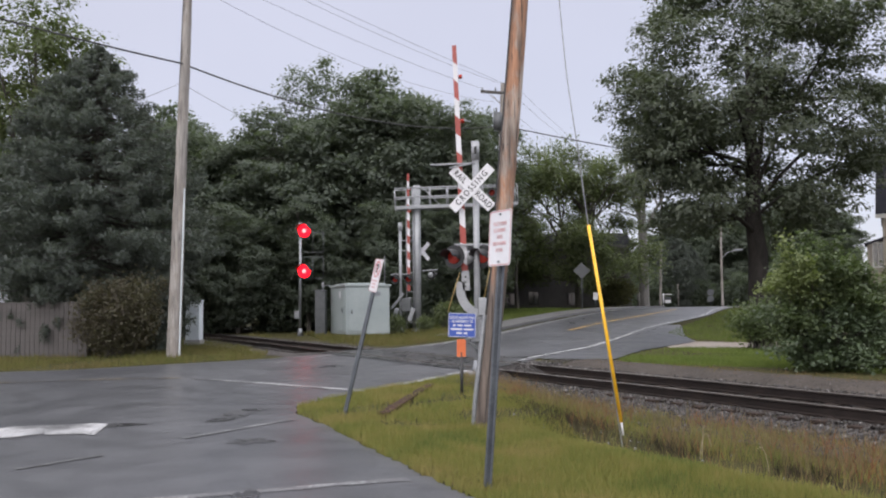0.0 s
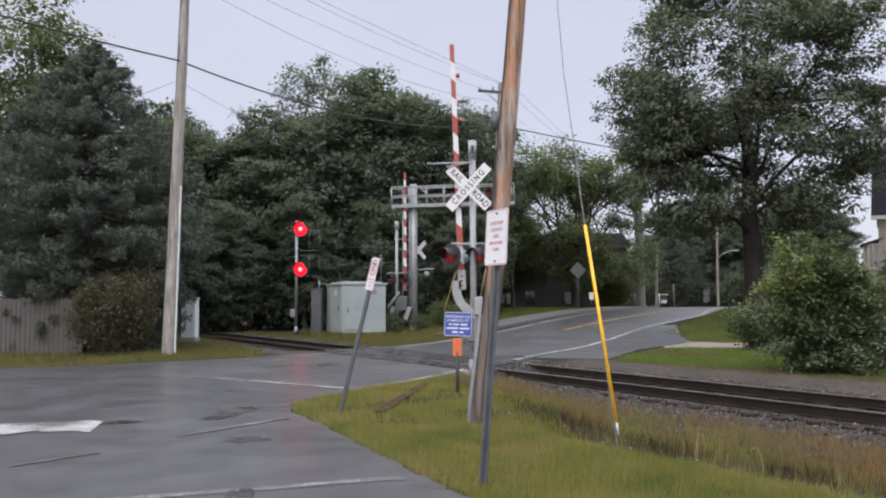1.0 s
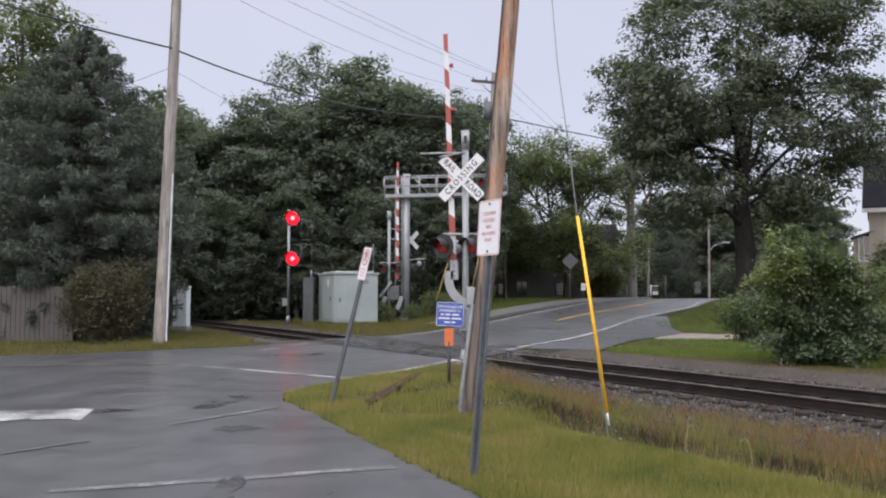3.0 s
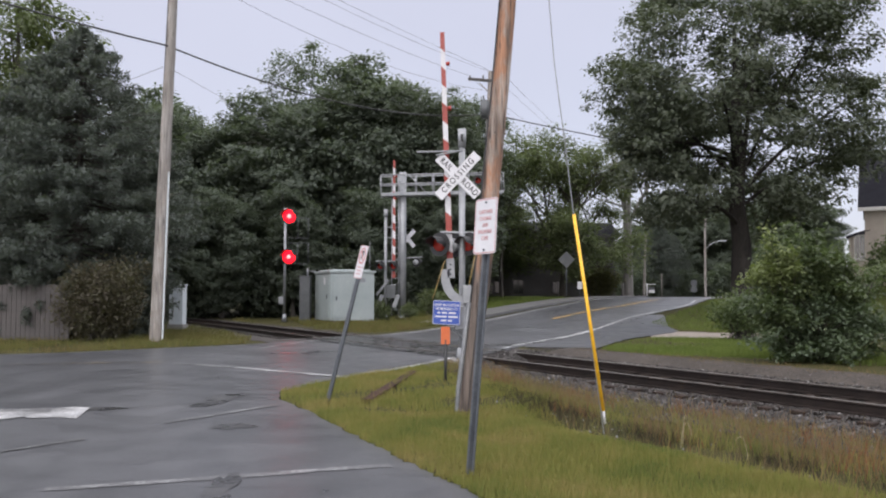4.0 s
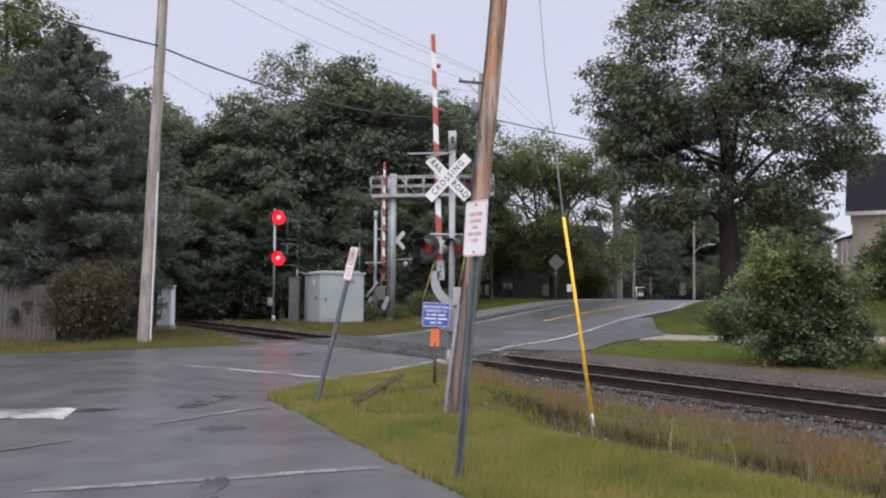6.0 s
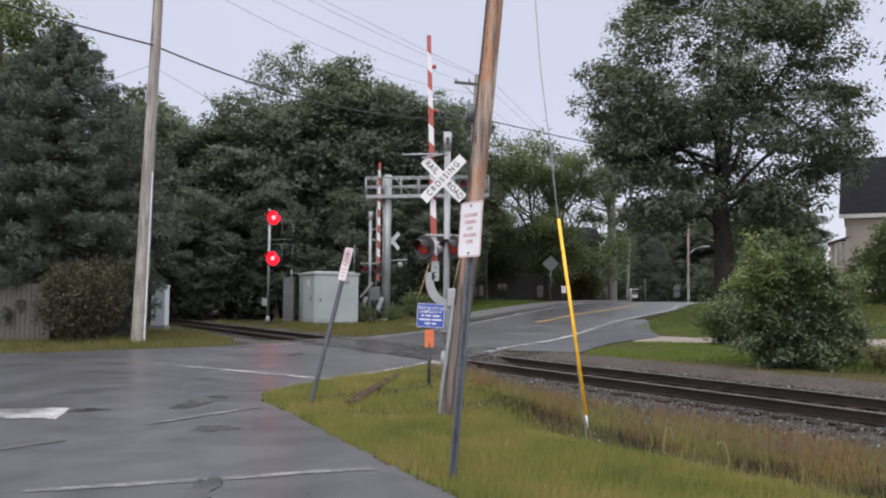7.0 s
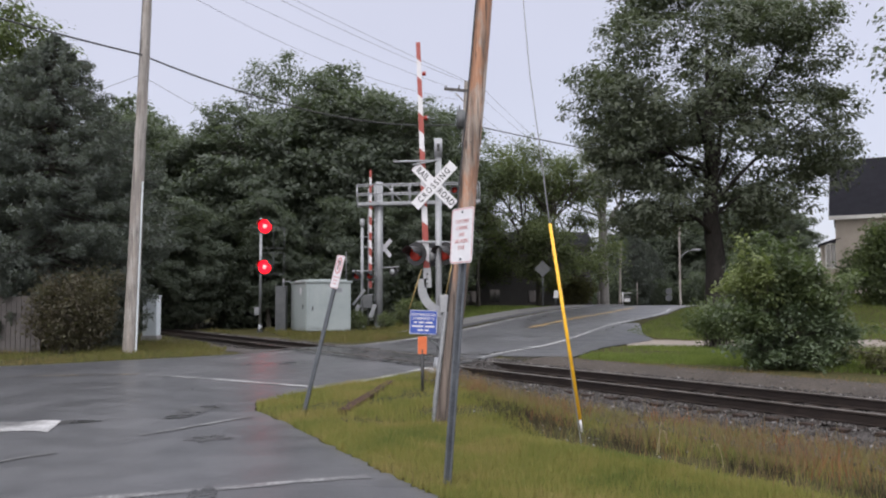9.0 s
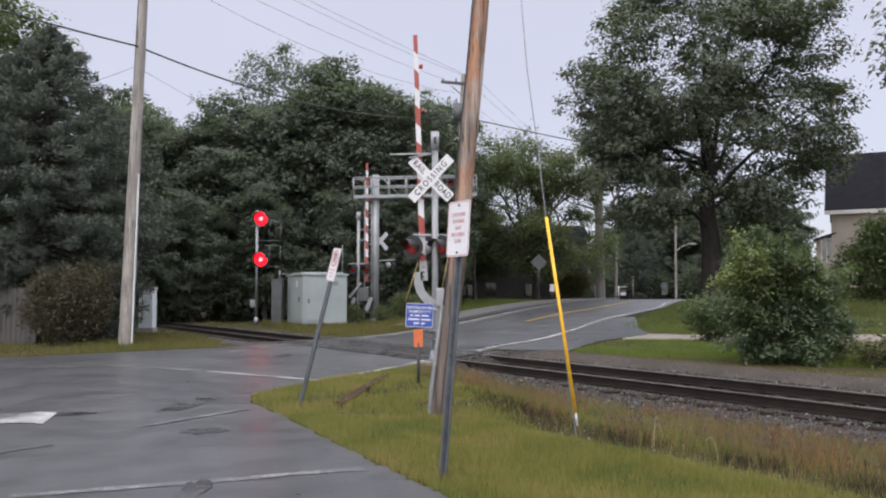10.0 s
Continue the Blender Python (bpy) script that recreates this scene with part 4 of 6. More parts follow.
def disc_ring(r1, r2, n=28):
    bm = bm_new()
    o = [bm.verts.new((r1 * math.cos(2 * math.pi * k / n), 0, r1 * math.sin(2 * math.pi * k / n))) for k in range(n)]
    q = [bm.verts.new((r2 * math.cos(2 * math.pi * k / n), 0, r2 * math.sin(2 * math.pi * k / n))) for k in range(n)]
    for k in range(n):
        bm.faces.new((o[k], o[(k + 1) % n], q[(k + 1) % n], q[k]))
    return bm


def u_channel(length, w=0.06, d=0.035, t=0.006):
    """A ribbed U-channel sign post, standing on z = 0."""
    prof = [(-w / 2 - 0.016, 0), (-w / 2 - 0.016, t), (-w / 2 + t, t), (-w / 4, d), (w / 4, d), (w / 2 - t, t), (w / 2 + 0.016, t), (w / 2 + 0.016, 0), (w / 2 - t, 0), (w / 4 - t, d - t), (-w / 4 + t, d - t), (-w / 2 + t, 0)]
    bm = bm_new()
    lo, hi = [bm.verts.new((x, y, -0.3)) for x, y in prof], [bm.verts.new((x, y, length)) for x, y in prof]
    n = len(prof)
    for k in range(n):
        bm.faces.new((lo[k], lo[(k + 1) % n], hi[(k + 1) % n], hi[k]))
    bmesh.ops.recalc_face_normals(bm, faces=bm.faces)
    return bm


def put(ob, m):
    ob.matrix_local = m
    return ob


# ---- the loading-zone sign ----
def loading_sign():
    ob = thing("loading_zone_sign", pose(-0.008, 6.8, float(height(-0.008, 6.8)), 0, 4.3, 0), "white loading zone sign with red border on a steel post", "sign")
    post = part("post", u_channel(2.27), M_POST, ob, "dull grey steel channel post")
    put(post, pose(0, 0.03, 0, 0, 0, -50))
    face = pose(-0.02, 0.0, 2.05, 0, -2.4, -55)
    pl = put(part("sign_plate", plate(0.305, 0.457, 0.003), M_WHITE, ob), face)
    put(part("border", rim(0.293, 0.445, 0.03, 0.006), M_REDLETTER, pl, "thin red border"), pose(0, -0.0035, 0))
    for k, (word, s) in enumerate((("CUSTOMER", 0.95), ("LOADING", 0.95), ("AND", 0.95), ("UNLOADING", 0.85), ("ZONE", 0.95))):
        lettering("lettering", word, 0.046, pose(0, -0.0035, 0.115 - 0.054 * k, 90), M_FADED, pl, "faded red letters", s * 0.82, -0.004)
    for z in (0.195, -0.195):
        put(part("bolt", rod(bm_new(), (0, -0.012, 0), (0, 0.02, 0), 0.009, None, 8), M_POST, pl), pose(0, 0, z))
    return ob


loading_sign()


def no_parking_sign():
    ob = thing("no_parking_sign", pose(-1.94, 11.3, float(height(-1.94, 11.3)), 0, 13.5, 0), "small white no-parking sign on a leaning steel post", "sign")
    put(part("post", u_channel(2.0), M_POST, ob, "leaning dull steel channel post"), pose(0, 0.03, 0, 0, 0, -55))
    face = pose(0, 0, 1.975, 0, 0, -62)
    pl = put(part("sign_plate", plate(0.305, 0.457, 0.003), M_WHITE, ob), face)
    put(part("border", rim(0.295, 0.447, 0.03, 0.005), M_REDLETTER, pl, "thin red border"), pose(0, -0.0035, 0))
    put(part("ring", disc_ring(0.115, 0.092), M_REDLETTER, pl, "red prohibition ring"), pose(0, -0.0045, 0.085))
    lettering("lettering", "P", 0.18, pose(0, -0.0035, 0.085, 90), M_LETTER, pl, "black letter P")
    put(part("slash", box(bm_new(), (0.2, 0.002, 0.02)), M_REDLETTER, pl), pose(0, -0.0055, 0.085, 0, 45, 0))
    for k in range(3):
        put(part("text_bar", box(bm_new(), (0.2 - 0.03 * k, 0.002, 0.018)), M_FADED, pl), pose(0, -0.0035, -0.075 - 0.045 * k))
    return ob


no_parking_sign()


# ---- foreground pole with guy wire ----
def utility_pole(name, foot, top, r0, r1, material, label, wobble=0.015, n=14, bow=None):
    ob = thing(name, pose(*foot), label, "utility pole")
    rng = np.random.default_rng(7)
    t = np.linspace(-0.04, 1, 26)[:, None]
    way = np.array(top) - np.array(foot)
    pts = way * t + np.concatenate([rng.normal(0, wobble, (26, 2)), np.zeros((26, 1))], 1) * 0.5
    rr = (r0 + (r1 - r0) * t[:, 0]) * rng.uniform(0.97, 1.03, 26)
    if bow is not None:
        pts[:, 0] = np.interp(pts[:, 2], bow[1], bow[0])
    part("shaft", tubes_mesh("shaft", [(pts, rr)], material, n), None, ob)
    return ob


BOW = ((-0.06, 0.0, 0.078, 0.114, 0.207, 0.287, 0.353, 0.427, 0.493, 0.557, 0.95), (-0.5, 0.0, 0.6, 0.955, 1.67, 2.39, 3.11, 3.84, 4.58, 5.32, 10.0))
near_pole = utility_pole("leaning_utility_pole", (-0.064, 10.6, -0.02), (0.886, 10.6, 10.0), 0.118, 0.098, M_POLE_NEAR, "leaning peeled wooden utility pole in the grass", bow=BOW)
cable("conduit", [(-0.11, -0.05, -0.1), (-0.075, -0.06, 0.35), (0.0, -0.065, 0.95), (0.055, -0.065, 1.4)], 0.033, M_GALV, near_pole, "grey steel conduit", 8)
cable("cable", [(0.055, -0.06, 1.3), (0.13, -0.07, 1.9), (0.236, -0.07, 3.11), (0.31, -0.07, 3.84), (0.382, -0.07, 4.58), (0.445, -0.06, 5.3), (0.6, -0.05, 6.8)], 0.012, M_CABLE, near_pole, "black cable stapled to the pole")
cable("ground_wire", [(0.03, -0.125, 0.0), (0.2, -0.12, 1.7), (0.28, -0.118, 2.5)], 0.006, M_CABLE, near_pole)
for z, dx, w in ((2.72, 0.03, 0.016), (3.55, -0.02, 0.013), (1.9, 0.05, 0.02)):
    put(part("knot", rod(bm_new(), (0, 0.02, 0), (0, -0.012, 0), w, w * 0.7, 8), M_BARK, near_pole), pose(float(np.interp(z, BOW[1], BOW[0])) + dx, -0.106, z))
guy = thing("guy_wire", pose(1.58, 9.9, 0), "thin steel guy wire with a yellow plastic guard", "guy wire")
cable("wire", curve_line([(0.02, 0, -0.42), (-0.35, 0, 2.41), (-0.44, 0.02, 3.24), (-0.62, 0.12, 5.07), (-0.70, 0.5, 9.2)]), 0.007, M_GALV, guy, "", 5)
part("guard", rod(bm_new(), (-0.025, -0.012, 0.13), (-0.352, -0.012, 2.43), 0.021, 0.019, 10), M_YELLOW, guy, "yellow plastic guy guard", True)
part("guard_tip", rod(bm_new(), (-0.006, -0.012, -0.02), (-0.026, -0.012, 0.14), 0.012, 0.014, 8), M_WHITE, guy, "pale bare end", True)


# ---- crossing signals ----
def lamp_head(parent, m, lit=None, back=False):
    """A black round background with a hooded red lamp that faces -y."""
    bm = bm_new()
    rod(bm, (0, 0.0, 0), (0, 0.02, 0), 0.25, 0.25, 28)
    head = put(part("lamp_head", bm, M_BLACK, parent, "black round lamp background", False), m)
    bm = bm_new()
    n = 16
    for k in range(n):
        a0, a1 = radians(-20 + 220 * k / n), radians(-20 + 220 * (k + 1) / n)
        f0, f1 = (0.32 if 0 <= 220 * k / n - 20 <= 180 else 0.12), (0.32 if 0 <= 220 * (k + 1) / n - 20 <= 180 else 0.12)
        q = [bm.verts.new((0.155 * math.cos(a), -y, 0.155 * math.sin(a))) for a, y in ((a0, 0), (a1, 0), (a1, f1), (a0, f0))]
        bm.faces.new(q)
    bmesh.ops.remove_doubles(bm, verts=bm.verts, dist=1e-5)
    bmesh.ops.solidify(bm, geom=bm.faces[:], thickness=0.006)
    part("hood", bm, M_BLACK, head)
    part("lens", rod(bm_new(), (0, -0.03, 0), (0, 0.001, 0), 0.145, 0.15, 24), M_LENS_DIM, head, "unlit red lens", True)
    bm = bm_new()
    bmesh.ops.create_uvsphere(bm, u_segments=16, v_segments=8, radius=0.15)
    bmesh.ops.scale(bm, vec=(1, 0.7, 1), verts=bm.verts)
    put(part("housing", bm, M_ALU if back else M_BLACK, head, "", True), pose(0, 0.1, 0))
    return head


def crossbuck(parent, m, words=True):
    cb = new("crossbuck")
    cb.empty_display_size = 0.2
    cb.parent = parent
    cb["label"] = "white crossbuck boards"
    cb.matrix_local = m
    for y, turn, text in ((-0.012, -45, (("CROSSING", 0.0),)), (0.0, 45, (("RAIL", -0.36), ("ROAD", 0.36)))):
        bd = put(part("board", plate(1.22, 0.225, 0.008, 0.012), M_WHITE, cb, "white board"), pose(0, y, 0, 0, turn, 0))
        if words:
            for word, x in text:
                lettering("lettering", word, 0.185, pose(x, -0.006, 0, 90), M_LETTER, bd, "black letters", 0.8, 0.014, 1.12 if len(text) > 1 else 1.42)
    return cb


def gate_arm(parent, foot, tip, width=0.12, bands=12, first_red=True):
    """An upright striped arm built of slanting bands, red and white in turn from its tip."""
    foot, tip = Vector(foot), Vector(tip)
    arm = new("gate_arm")
    arm.empty_display_size = 0.2
    arm.parent = parent
    arm["label"] = "raised red and white striped gate arm"
    way = (tip - foot)
    long = way.length
    arm.matrix_local = Matrix.Translation(foot) @ pose(0, 0, 0, 0, math.degrees(math.atan2(way.x, way.z)), 0)
    step = long / bands
    for k in range(bands):
        z1, z0 = long - k * step, long - (k + 1) * step
        w = width * (1 - 0.3 * (z0 / long)) / 2
        slant = 0.05 if k else 0.0
        bm = bm_new()
        low = 0.05 if k < bands - 1 else 0.0
        v = [bm.verts.new((x, y, z)) for y in (-0.018, 0.018) for x, z in ((-w, z0 + low), (w, z0 - low), (w, z1 - slant), (-w, z1 + slant))]
        for q in ((0, 1, 2, 3), (7, 6, 5, 4), (0, 4, 5, 1), (1, 5, 6, 2), (2, 6, 7, 3), (3, 7, 4, 0)):
            bm.faces.new([v[j] for j in q])
        bmesh.ops.recalc_face_normals(bm, faces=bm.faces)
        part("band", bm, M_RED if (k % 2 == 0) == first_red else M_WHITE, arm)
    for z in (long * 0.865, long * 0.675, long * 0.99):
        if z < long * 0.95:
            part("arm_lamp", rod(bm_new(), (0.06, 0, z), (0.14, 0, z), 0.045, 0.05, 12), M_LENS_DIM, arm, "small red arm lamp", True)
    return arm


def near_signal():
    ob = thing("crossing_signal", pose(-0.17, 17.7, 0.0), "grey crossing signal mast with crossbuck, lamps and raised gate", "crossing signal")
    rd("mast", (0, 0, -0.1), (0, 0, 4.65), 0.068, M_ALU, ob, "grey aluminium mast", n=18)
    cap = rd("mast_cap", (0, 0, 4.6), (0, 0, 5.0), 0.088, M_ALU, ob, "wider pierced mast cap", n=18)
    put(part("cap_hole", box(bm_new(), (0.065, 0.03, 0.17), None, 0.014), M_BLACK, cap), pose(0, -0.078, 4.8))
    rd("base", (0, 0, -0.05), (0, 0, 0.35), 0.17, M_GALV, ob, "flared mast base", 0.09)
    bx("foundation", (0.5, 0.5, 0.2), pose(0, 0, 0.02), M_CONCRETE, ob, "", 0.02)
    rd("arm_bracket", (-0.96, -0.06, 4.5), (0.0, -0.06, 4.52), 0.02, M_ALU, ob)
    rd("brace", (-0.55, -0.10, 4.42), (-0.1, -0.07, 4.51), 0.018, M_ALU, ob)
    crossbuck(ob, pose(-0.085, -0.17, 3.97, 0, 0, -16))
    gate_arm(ob, (-0.25, 0.02, 2.0), (-0.43, 0.02, 7.11), 0.13, 13)
    rd("cross_arm", (-0.46, -0.10, 2.78), (0.30, 0.08, 2.78), 0.025, M_ALU, ob)
    lamp_head(ob, pose(-0.47, -0.2, 2.52, 0, 0, -32))
    lamp_head(ob, pose(0.13, -0.02, 2.54, 0, 0, -32))
    lamp_head(ob, pose(-0.14, 0.22, 2.52, 0, 0, 148), back=True)
    for x in (-0.46, 0.28):
        rd("hanger", (x, -0.06, 2.78), (x, -0.04, 2.55), 0.018, M_ALU, ob)
    clamp = bx("arm_clamp", (0.17, 0.14, 0.42), pose(-0.24, 0.0, 2.02, 0, -2, 0), M_ALU, ob, "gate arm clamp", 0.015)
    for z in (1.9, 2.0, 2.1):
        rd("bolt", (-0.24, -0.09, z), (-0.24, 0.09, z), 0.018, M_BLACK, clamp, n=8)
    arc = curve_line([(-0.35, 2.0), (-0.34, 1.72), (-0.24, 1.5), (-0.04, 1.34), (0.14, 1.27)], 0.05)
    left, right = offset_line(arc, -0.09), offset_line(arc, 0.09)
    bm = bm_new()
    rows = [[bm.verts.new((p[0], y, p[1])) for p, y in ((a, -0.07), (b, -0.07), (b, 0.09), (a, 0.09))] for a, b in zip(left, right)]
    for q, r in zip(rows, rows[1:]):
        for k in range(4):
            bm.faces.new((q[k], q[(k + 1) % 4], r[(k + 1) % 4], r[k]))
    bm.faces.new(rows[0][::-1]), bm.faces.new(rows[-1])
    bmesh.ops.recalc_face_normals(bm, faces=bm.faces)
    part("counterweight_arm", bm, M_ALU, ob, "curved pale counterweight arm")
    bx("gate_mechanism", (0.34, 0.34, 0.52), pose(0.02, 0.05, 0.98), M_GALV, ob, "grey gate mechanism housing", 0.03)
    bx("junction_box", (0.17, 0.14, 0.38), pose(0.11, -0.14, 1.47), M_ALU, ob, "pale junction box", 0.015)
    rd("stay_rod", (-0.36, -0.1, 2.2), (-0.62, -0.12, 1.36), 0.009, M_STAY, ob)
    rd("stay_rod", (0.28, -0.1, 2.3), (0.14, -0.12, 1.62), 0.009, M_STAY, ob)
    face = put(part("notice_plate", plate(0.58, 0.5, 0.004, 0.025), M_BLUE, ob, "blue emergency notice plate"), pose(-0.32, -0.24, 1.09, 0, 2, -8))
    put(part("border", rim(0.57, 0.49, 0.025, 0.009), M_WHITE, face), pose(0, -0.004, 0))
    lettering("lettering", "REPORT MALFUNCTION", 0.075, pose(0, -0.004, 0.155, 90), M_WHITE, face, "white letters", 0.62)
    lettering("lettering", "OR EMERGENCY TO", 0.075, pose(0, -0.004, 0.075, 90), M_WHITE, face, "white letters", 0.68)
    for z, words in ((-0.005, (0.06, 0.11, 0.15)), (-0.085, (0.24, 0.2)), (-0.165, (0.12, 0.08))):
        x = -(sum(words) + 0.035 * (len(words) - 1)) / 2
        for w in words:
            put(part("text_bar", box(bm_new(), (w, 0.002, 0.034)), M_WHITE, face), pose(x + w / 2, -0.004, z))
            x += w + 0.035
    cable("conduit", curve_line([(-0.2, -0.1, 0.72), (-0.05, -0.14, 0.62), (0.03, -0.12, 0.4), (0.02, -0.1, 0.0)], 0.06), 0.022, M_DARKGREY, ob, "curved cable conduit", 7)
    return ob


near_signal()
marker = thing("marker_post", pose(-0.41, 14.0, float(height(-0.41, 14.0))), "black marker post with an orange top", "marker post")
rd("stake", (0, 0, -0.2), (0, 0, 0.72), 0.028, M_BLACK, marker)
put(part("orange_cap", plate(0.15, 0.29, 0.05, 0.02), M_ORANGE, marker, "orange plastic top"), pose(0, 0, 0.79))
timber = part("old_timber", box(bm_new(), (0.16, 4.2, 0.12), None, 0.015), M_TIMBER)
timber.matrix_world = pose(-1.22, 13.45, 0.01, 0, 0, -5.0)
tagged(timber, "old reddish brown timber lying in the grass", "timber")


def far_signal():
    ob = thing("far_crossing_signal", pose(-4.32, 42.6, float(height(-4.32, 42.6))), "far crossing signal mast with lamps and raised gate", "crossing signal")
    rd("mast", (0, 0, -0.1), (0, 0, 5.45), 0.075, M_ALU, ob, "grey aluminium mast", n=14)
    rd("mast_cap", (0, 0, 5.3), (0, 0, 5.72), 0.11, M_ALU, ob, n=14)
    rd("base", (0, 0, -0.05), (0, 0, 0.35), 0.2, M_GALV, ob, "", 0.1)
    gate_arm(ob, (0.42, 0.05, 2.2), (0.42, 0.05, 8.25), 0.15, 15)
    rd("cross_arm", (-0.5, -0.05, 3.05), (0.5, -0.05, 3.05), 0.03, M_ALU, ob)
    lamp_head(ob, pose(-0.25, -0.2, 2.8, 0, 0, -20))
    lamp_head(ob, pose(0.42, -0.12, 2.8, 0, 0, -20))
    crossbuck(ob, pose(1.06, 0.75, 4.28, 0, 0, 40), False)
    rd("crossbuck_stay", (0, 0, 4.28), (1.06, 0.8, 4.28), 0.03, M_ALU, ob)
    bx("gate_mechanism", (0.5, 0.4, 0.7), pose(0.28, 0.1, 1.5), M_DARKGREY, ob, "dark gate mechanism", 0.03)
    for dx in (-0.28, 0.55):
        bx("counterweight", (0.22, 0.12, 0.7), pose(dx, -0.05, 1.0, 0, 20, 0), M_GALV, ob, "grey counterweight", 0.02)
    bx("counterweight_arm", (0.13, 0.12, 1.0), pose(-0.15, -0.1, 1.7, 0, 38, 0), M_GALV, ob, "", 0.02)
    return ob


far_signal()


def cantilever():
    ob = thing("signal_cantilever", pose(-3.48, 43.0, float(height(-3.48, 43.0))), "grey steel cantilever with walkway and ladder over the road", "signal gantry")
    rd("mast", (0, 0, -0.1), (0, 0, 7.6), 0.185, M_ALU, ob, "stout grey mast", n=20)
    rd("base", (0, 0, 0), (0, 0, 0.15), 0.32, M_GALV, ob, n=16)
    arm = new("walkway")
    arm.parent = ob
    arm["label"] = "railed walkway arm"
    arm.matrix_local = pose(0, 0, 6.42, 0, -2.2, 8)
    x0, x1 = -1.12, 5.25
    for y in (-0.35, 0.35):
        bx("chord", (x1 - x0, 0.1, 0.17), pose((x0 + x1) / 2, y, 0.02), M_ALU, arm, "", 0.01)
        for z in (0.55, 1.02):
            rd("rail_bar", (x0, y, z), (x1, y, z), 0.032, M_ALU, arm, n=8)
        x = x0
        while x < x1 + 0.1:
            rd("upright", (x, y, 0.05), (x, y, 1.02), 0.028, M_ALU, arm, n=8)
            x += 0.91
    bx("deck", (x1 - x0, 0.62, 0.03), pose((x0 + x1) / 2, 0, 0.06), M_GALV, arm)
    rd("brace", (0.35, -0.36, 0.98), (1.15, -0.36, 0.1), 0.03, M_ALU, arm, n=8)
    rd("brace", (3.1, -0.36, 0.98), (3.9, -0.36, 0.1), 0.03, M_ALU, arm, n=8)
    for x in (3.9, 4.75):
        lamp_head(arm, pose(x, -0.45, 0.62, 0, 0, -10))
    lad = new("ladder")
    lad.parent = ob
    lad.matrix_local = pose(-0.38, -0.1, 0)
    for x in (-0.17, 0.17):
        rd("stile", (x, 0, 0.2), (x, 0, 7.3), 0.03, M_ALU, lad, n=8)
    z = 0.5
    while z < 7.2:
        rd("rung", (-0.17, 0, z), (0.17, 0, z), 0.016, M_ALU, lad, n=6)
        z += 0.32
    rd("side_arm", (0.1, -0.1, 3.15), (1.05, -0.1, 3.2), 0.03, M_ALU, ob)
    rd("tie_bar", (-1.0, 0, 4.75), (0, 0, 4.75), 0.03, M_ALU, ob)
    lamp_head(ob, pose(0.72, 0.1, 2.95, 0, 0, 150), back=True)
    return ob


cantilever()


def bungalow():
    """The signal equipment house; its short side lies along x, its long side along y."""
    ob = thing("equipment_cabinet", pose(-6.72, 40.0, float(height(-6.0, 40.5)) + 0.02, 0, 0, 24.3), "pale grey-green steel equipment cabinet on concrete piers", "equipment cabinet")
    w, d, h = 2.22, 3.0, 2.36
    bx("body", (w, d, h), pose(w / 2, d / 2, 0.12 + h / 2), M_CABINET, ob, "", 0.02)
    bm = bm_new()
    box(bm, (w + 0.14, d + 0.14, 0.09), pose(w / 2, d / 2, 0.12 + h + 0.03), 0.012)
    box(bm, (w - 0.3, d - 0.3, 0.08), pose(w / 2, d / 2, 0.12 + h + 0.1), 0.03)
    part("roof", bm, M_CABINET, ob, "low overhanging roof")
    for x in (0.2, w - 0.2):
        for y in (0.2, d - 0.2):
            bx("pier", (0.3, 0.3, 0.3), pose(x, y, -0.02), M_CONCRETE, ob)
    door = bx("door", (0.92, 0.035, 2.05), pose(0.58, -0.012, 1.3), M_CABINET, ob, "", 0.008)
    bx("handle", (0.05, 0.06, 0.2), pose(0.3, -0.05, 1.22), M_DARKGREY, door, "dark latch handle", 0.01)
    door2 = bx("door", (0.035, 1.1, 2.05), pose(-0.012, 0.75, 1.3), M_CABINET, ob, "", 0.008)
    bx("handle", (0.06, 0.05, 0.22), pose(-0.05, 0.45, 1.3), M_DARKGREY, door2, "dark latch handle", 0.01)
    bx("notice", (0.01, 0.3, 0.35), pose(-0.035, 1.0, 2.05), M_WHITE, door2, "small white notice")
    bx("vent", (0.4, 0.02, 0.2), pose(1.55, -0.008, 2.1), M_GALV, ob, "", 0.005)
    rd("antenna", (w - 0.15, 0.3, 2.4), (w - 0.15, 0.3, 4.0), 0.018, M_GALV, ob, n=6)
    return ob


bungalow()
rc = thing("relay_cabinet", pose(-8.35, 42.2, float(height(-8.35, 42.2))), "narrow dark grey relay cabinet beside the track", "cabinet")
bx("body", (0.52, 0.5, 2.3), pose(0, 0, 1.15), M_DARKGREY, rc, "", 0.02)
bx("top", (0.58, 0.56, 0.06), pose(0, 0, 2.33), M_DARKGREY, rc, "", 0.01)
rd("insulator", (0.1, 0, 2.36), (0.1, 0, 2.75), 0.05, M_ALU, rc, "pale insulator", 0.03)
bx("bracket", (0.45, 0.04, 0.04), pose(0.25, 0, 2.6), M_GALV, rc)
ub = thing("utility_box", pose(-11.75, 33.3, float(height(-11.75, 33.3)) - 0.05), "pale blue-white utility box behind the pole", "utility box")
bx("body", (0.56, 0.5, 1.55), pose(0, 0, 1.05), M_PALEBOX, ub, "", 0.02)
bx("lid", (0.62, 0.56, 0.05), pose(0, 0, 1.85), M_PALEBOX, ub, "", 0.012)
bx("plinth", (0.64, 0.58, 0.34), pose(0, 0, 0.11), M_CONCRETE, ub)


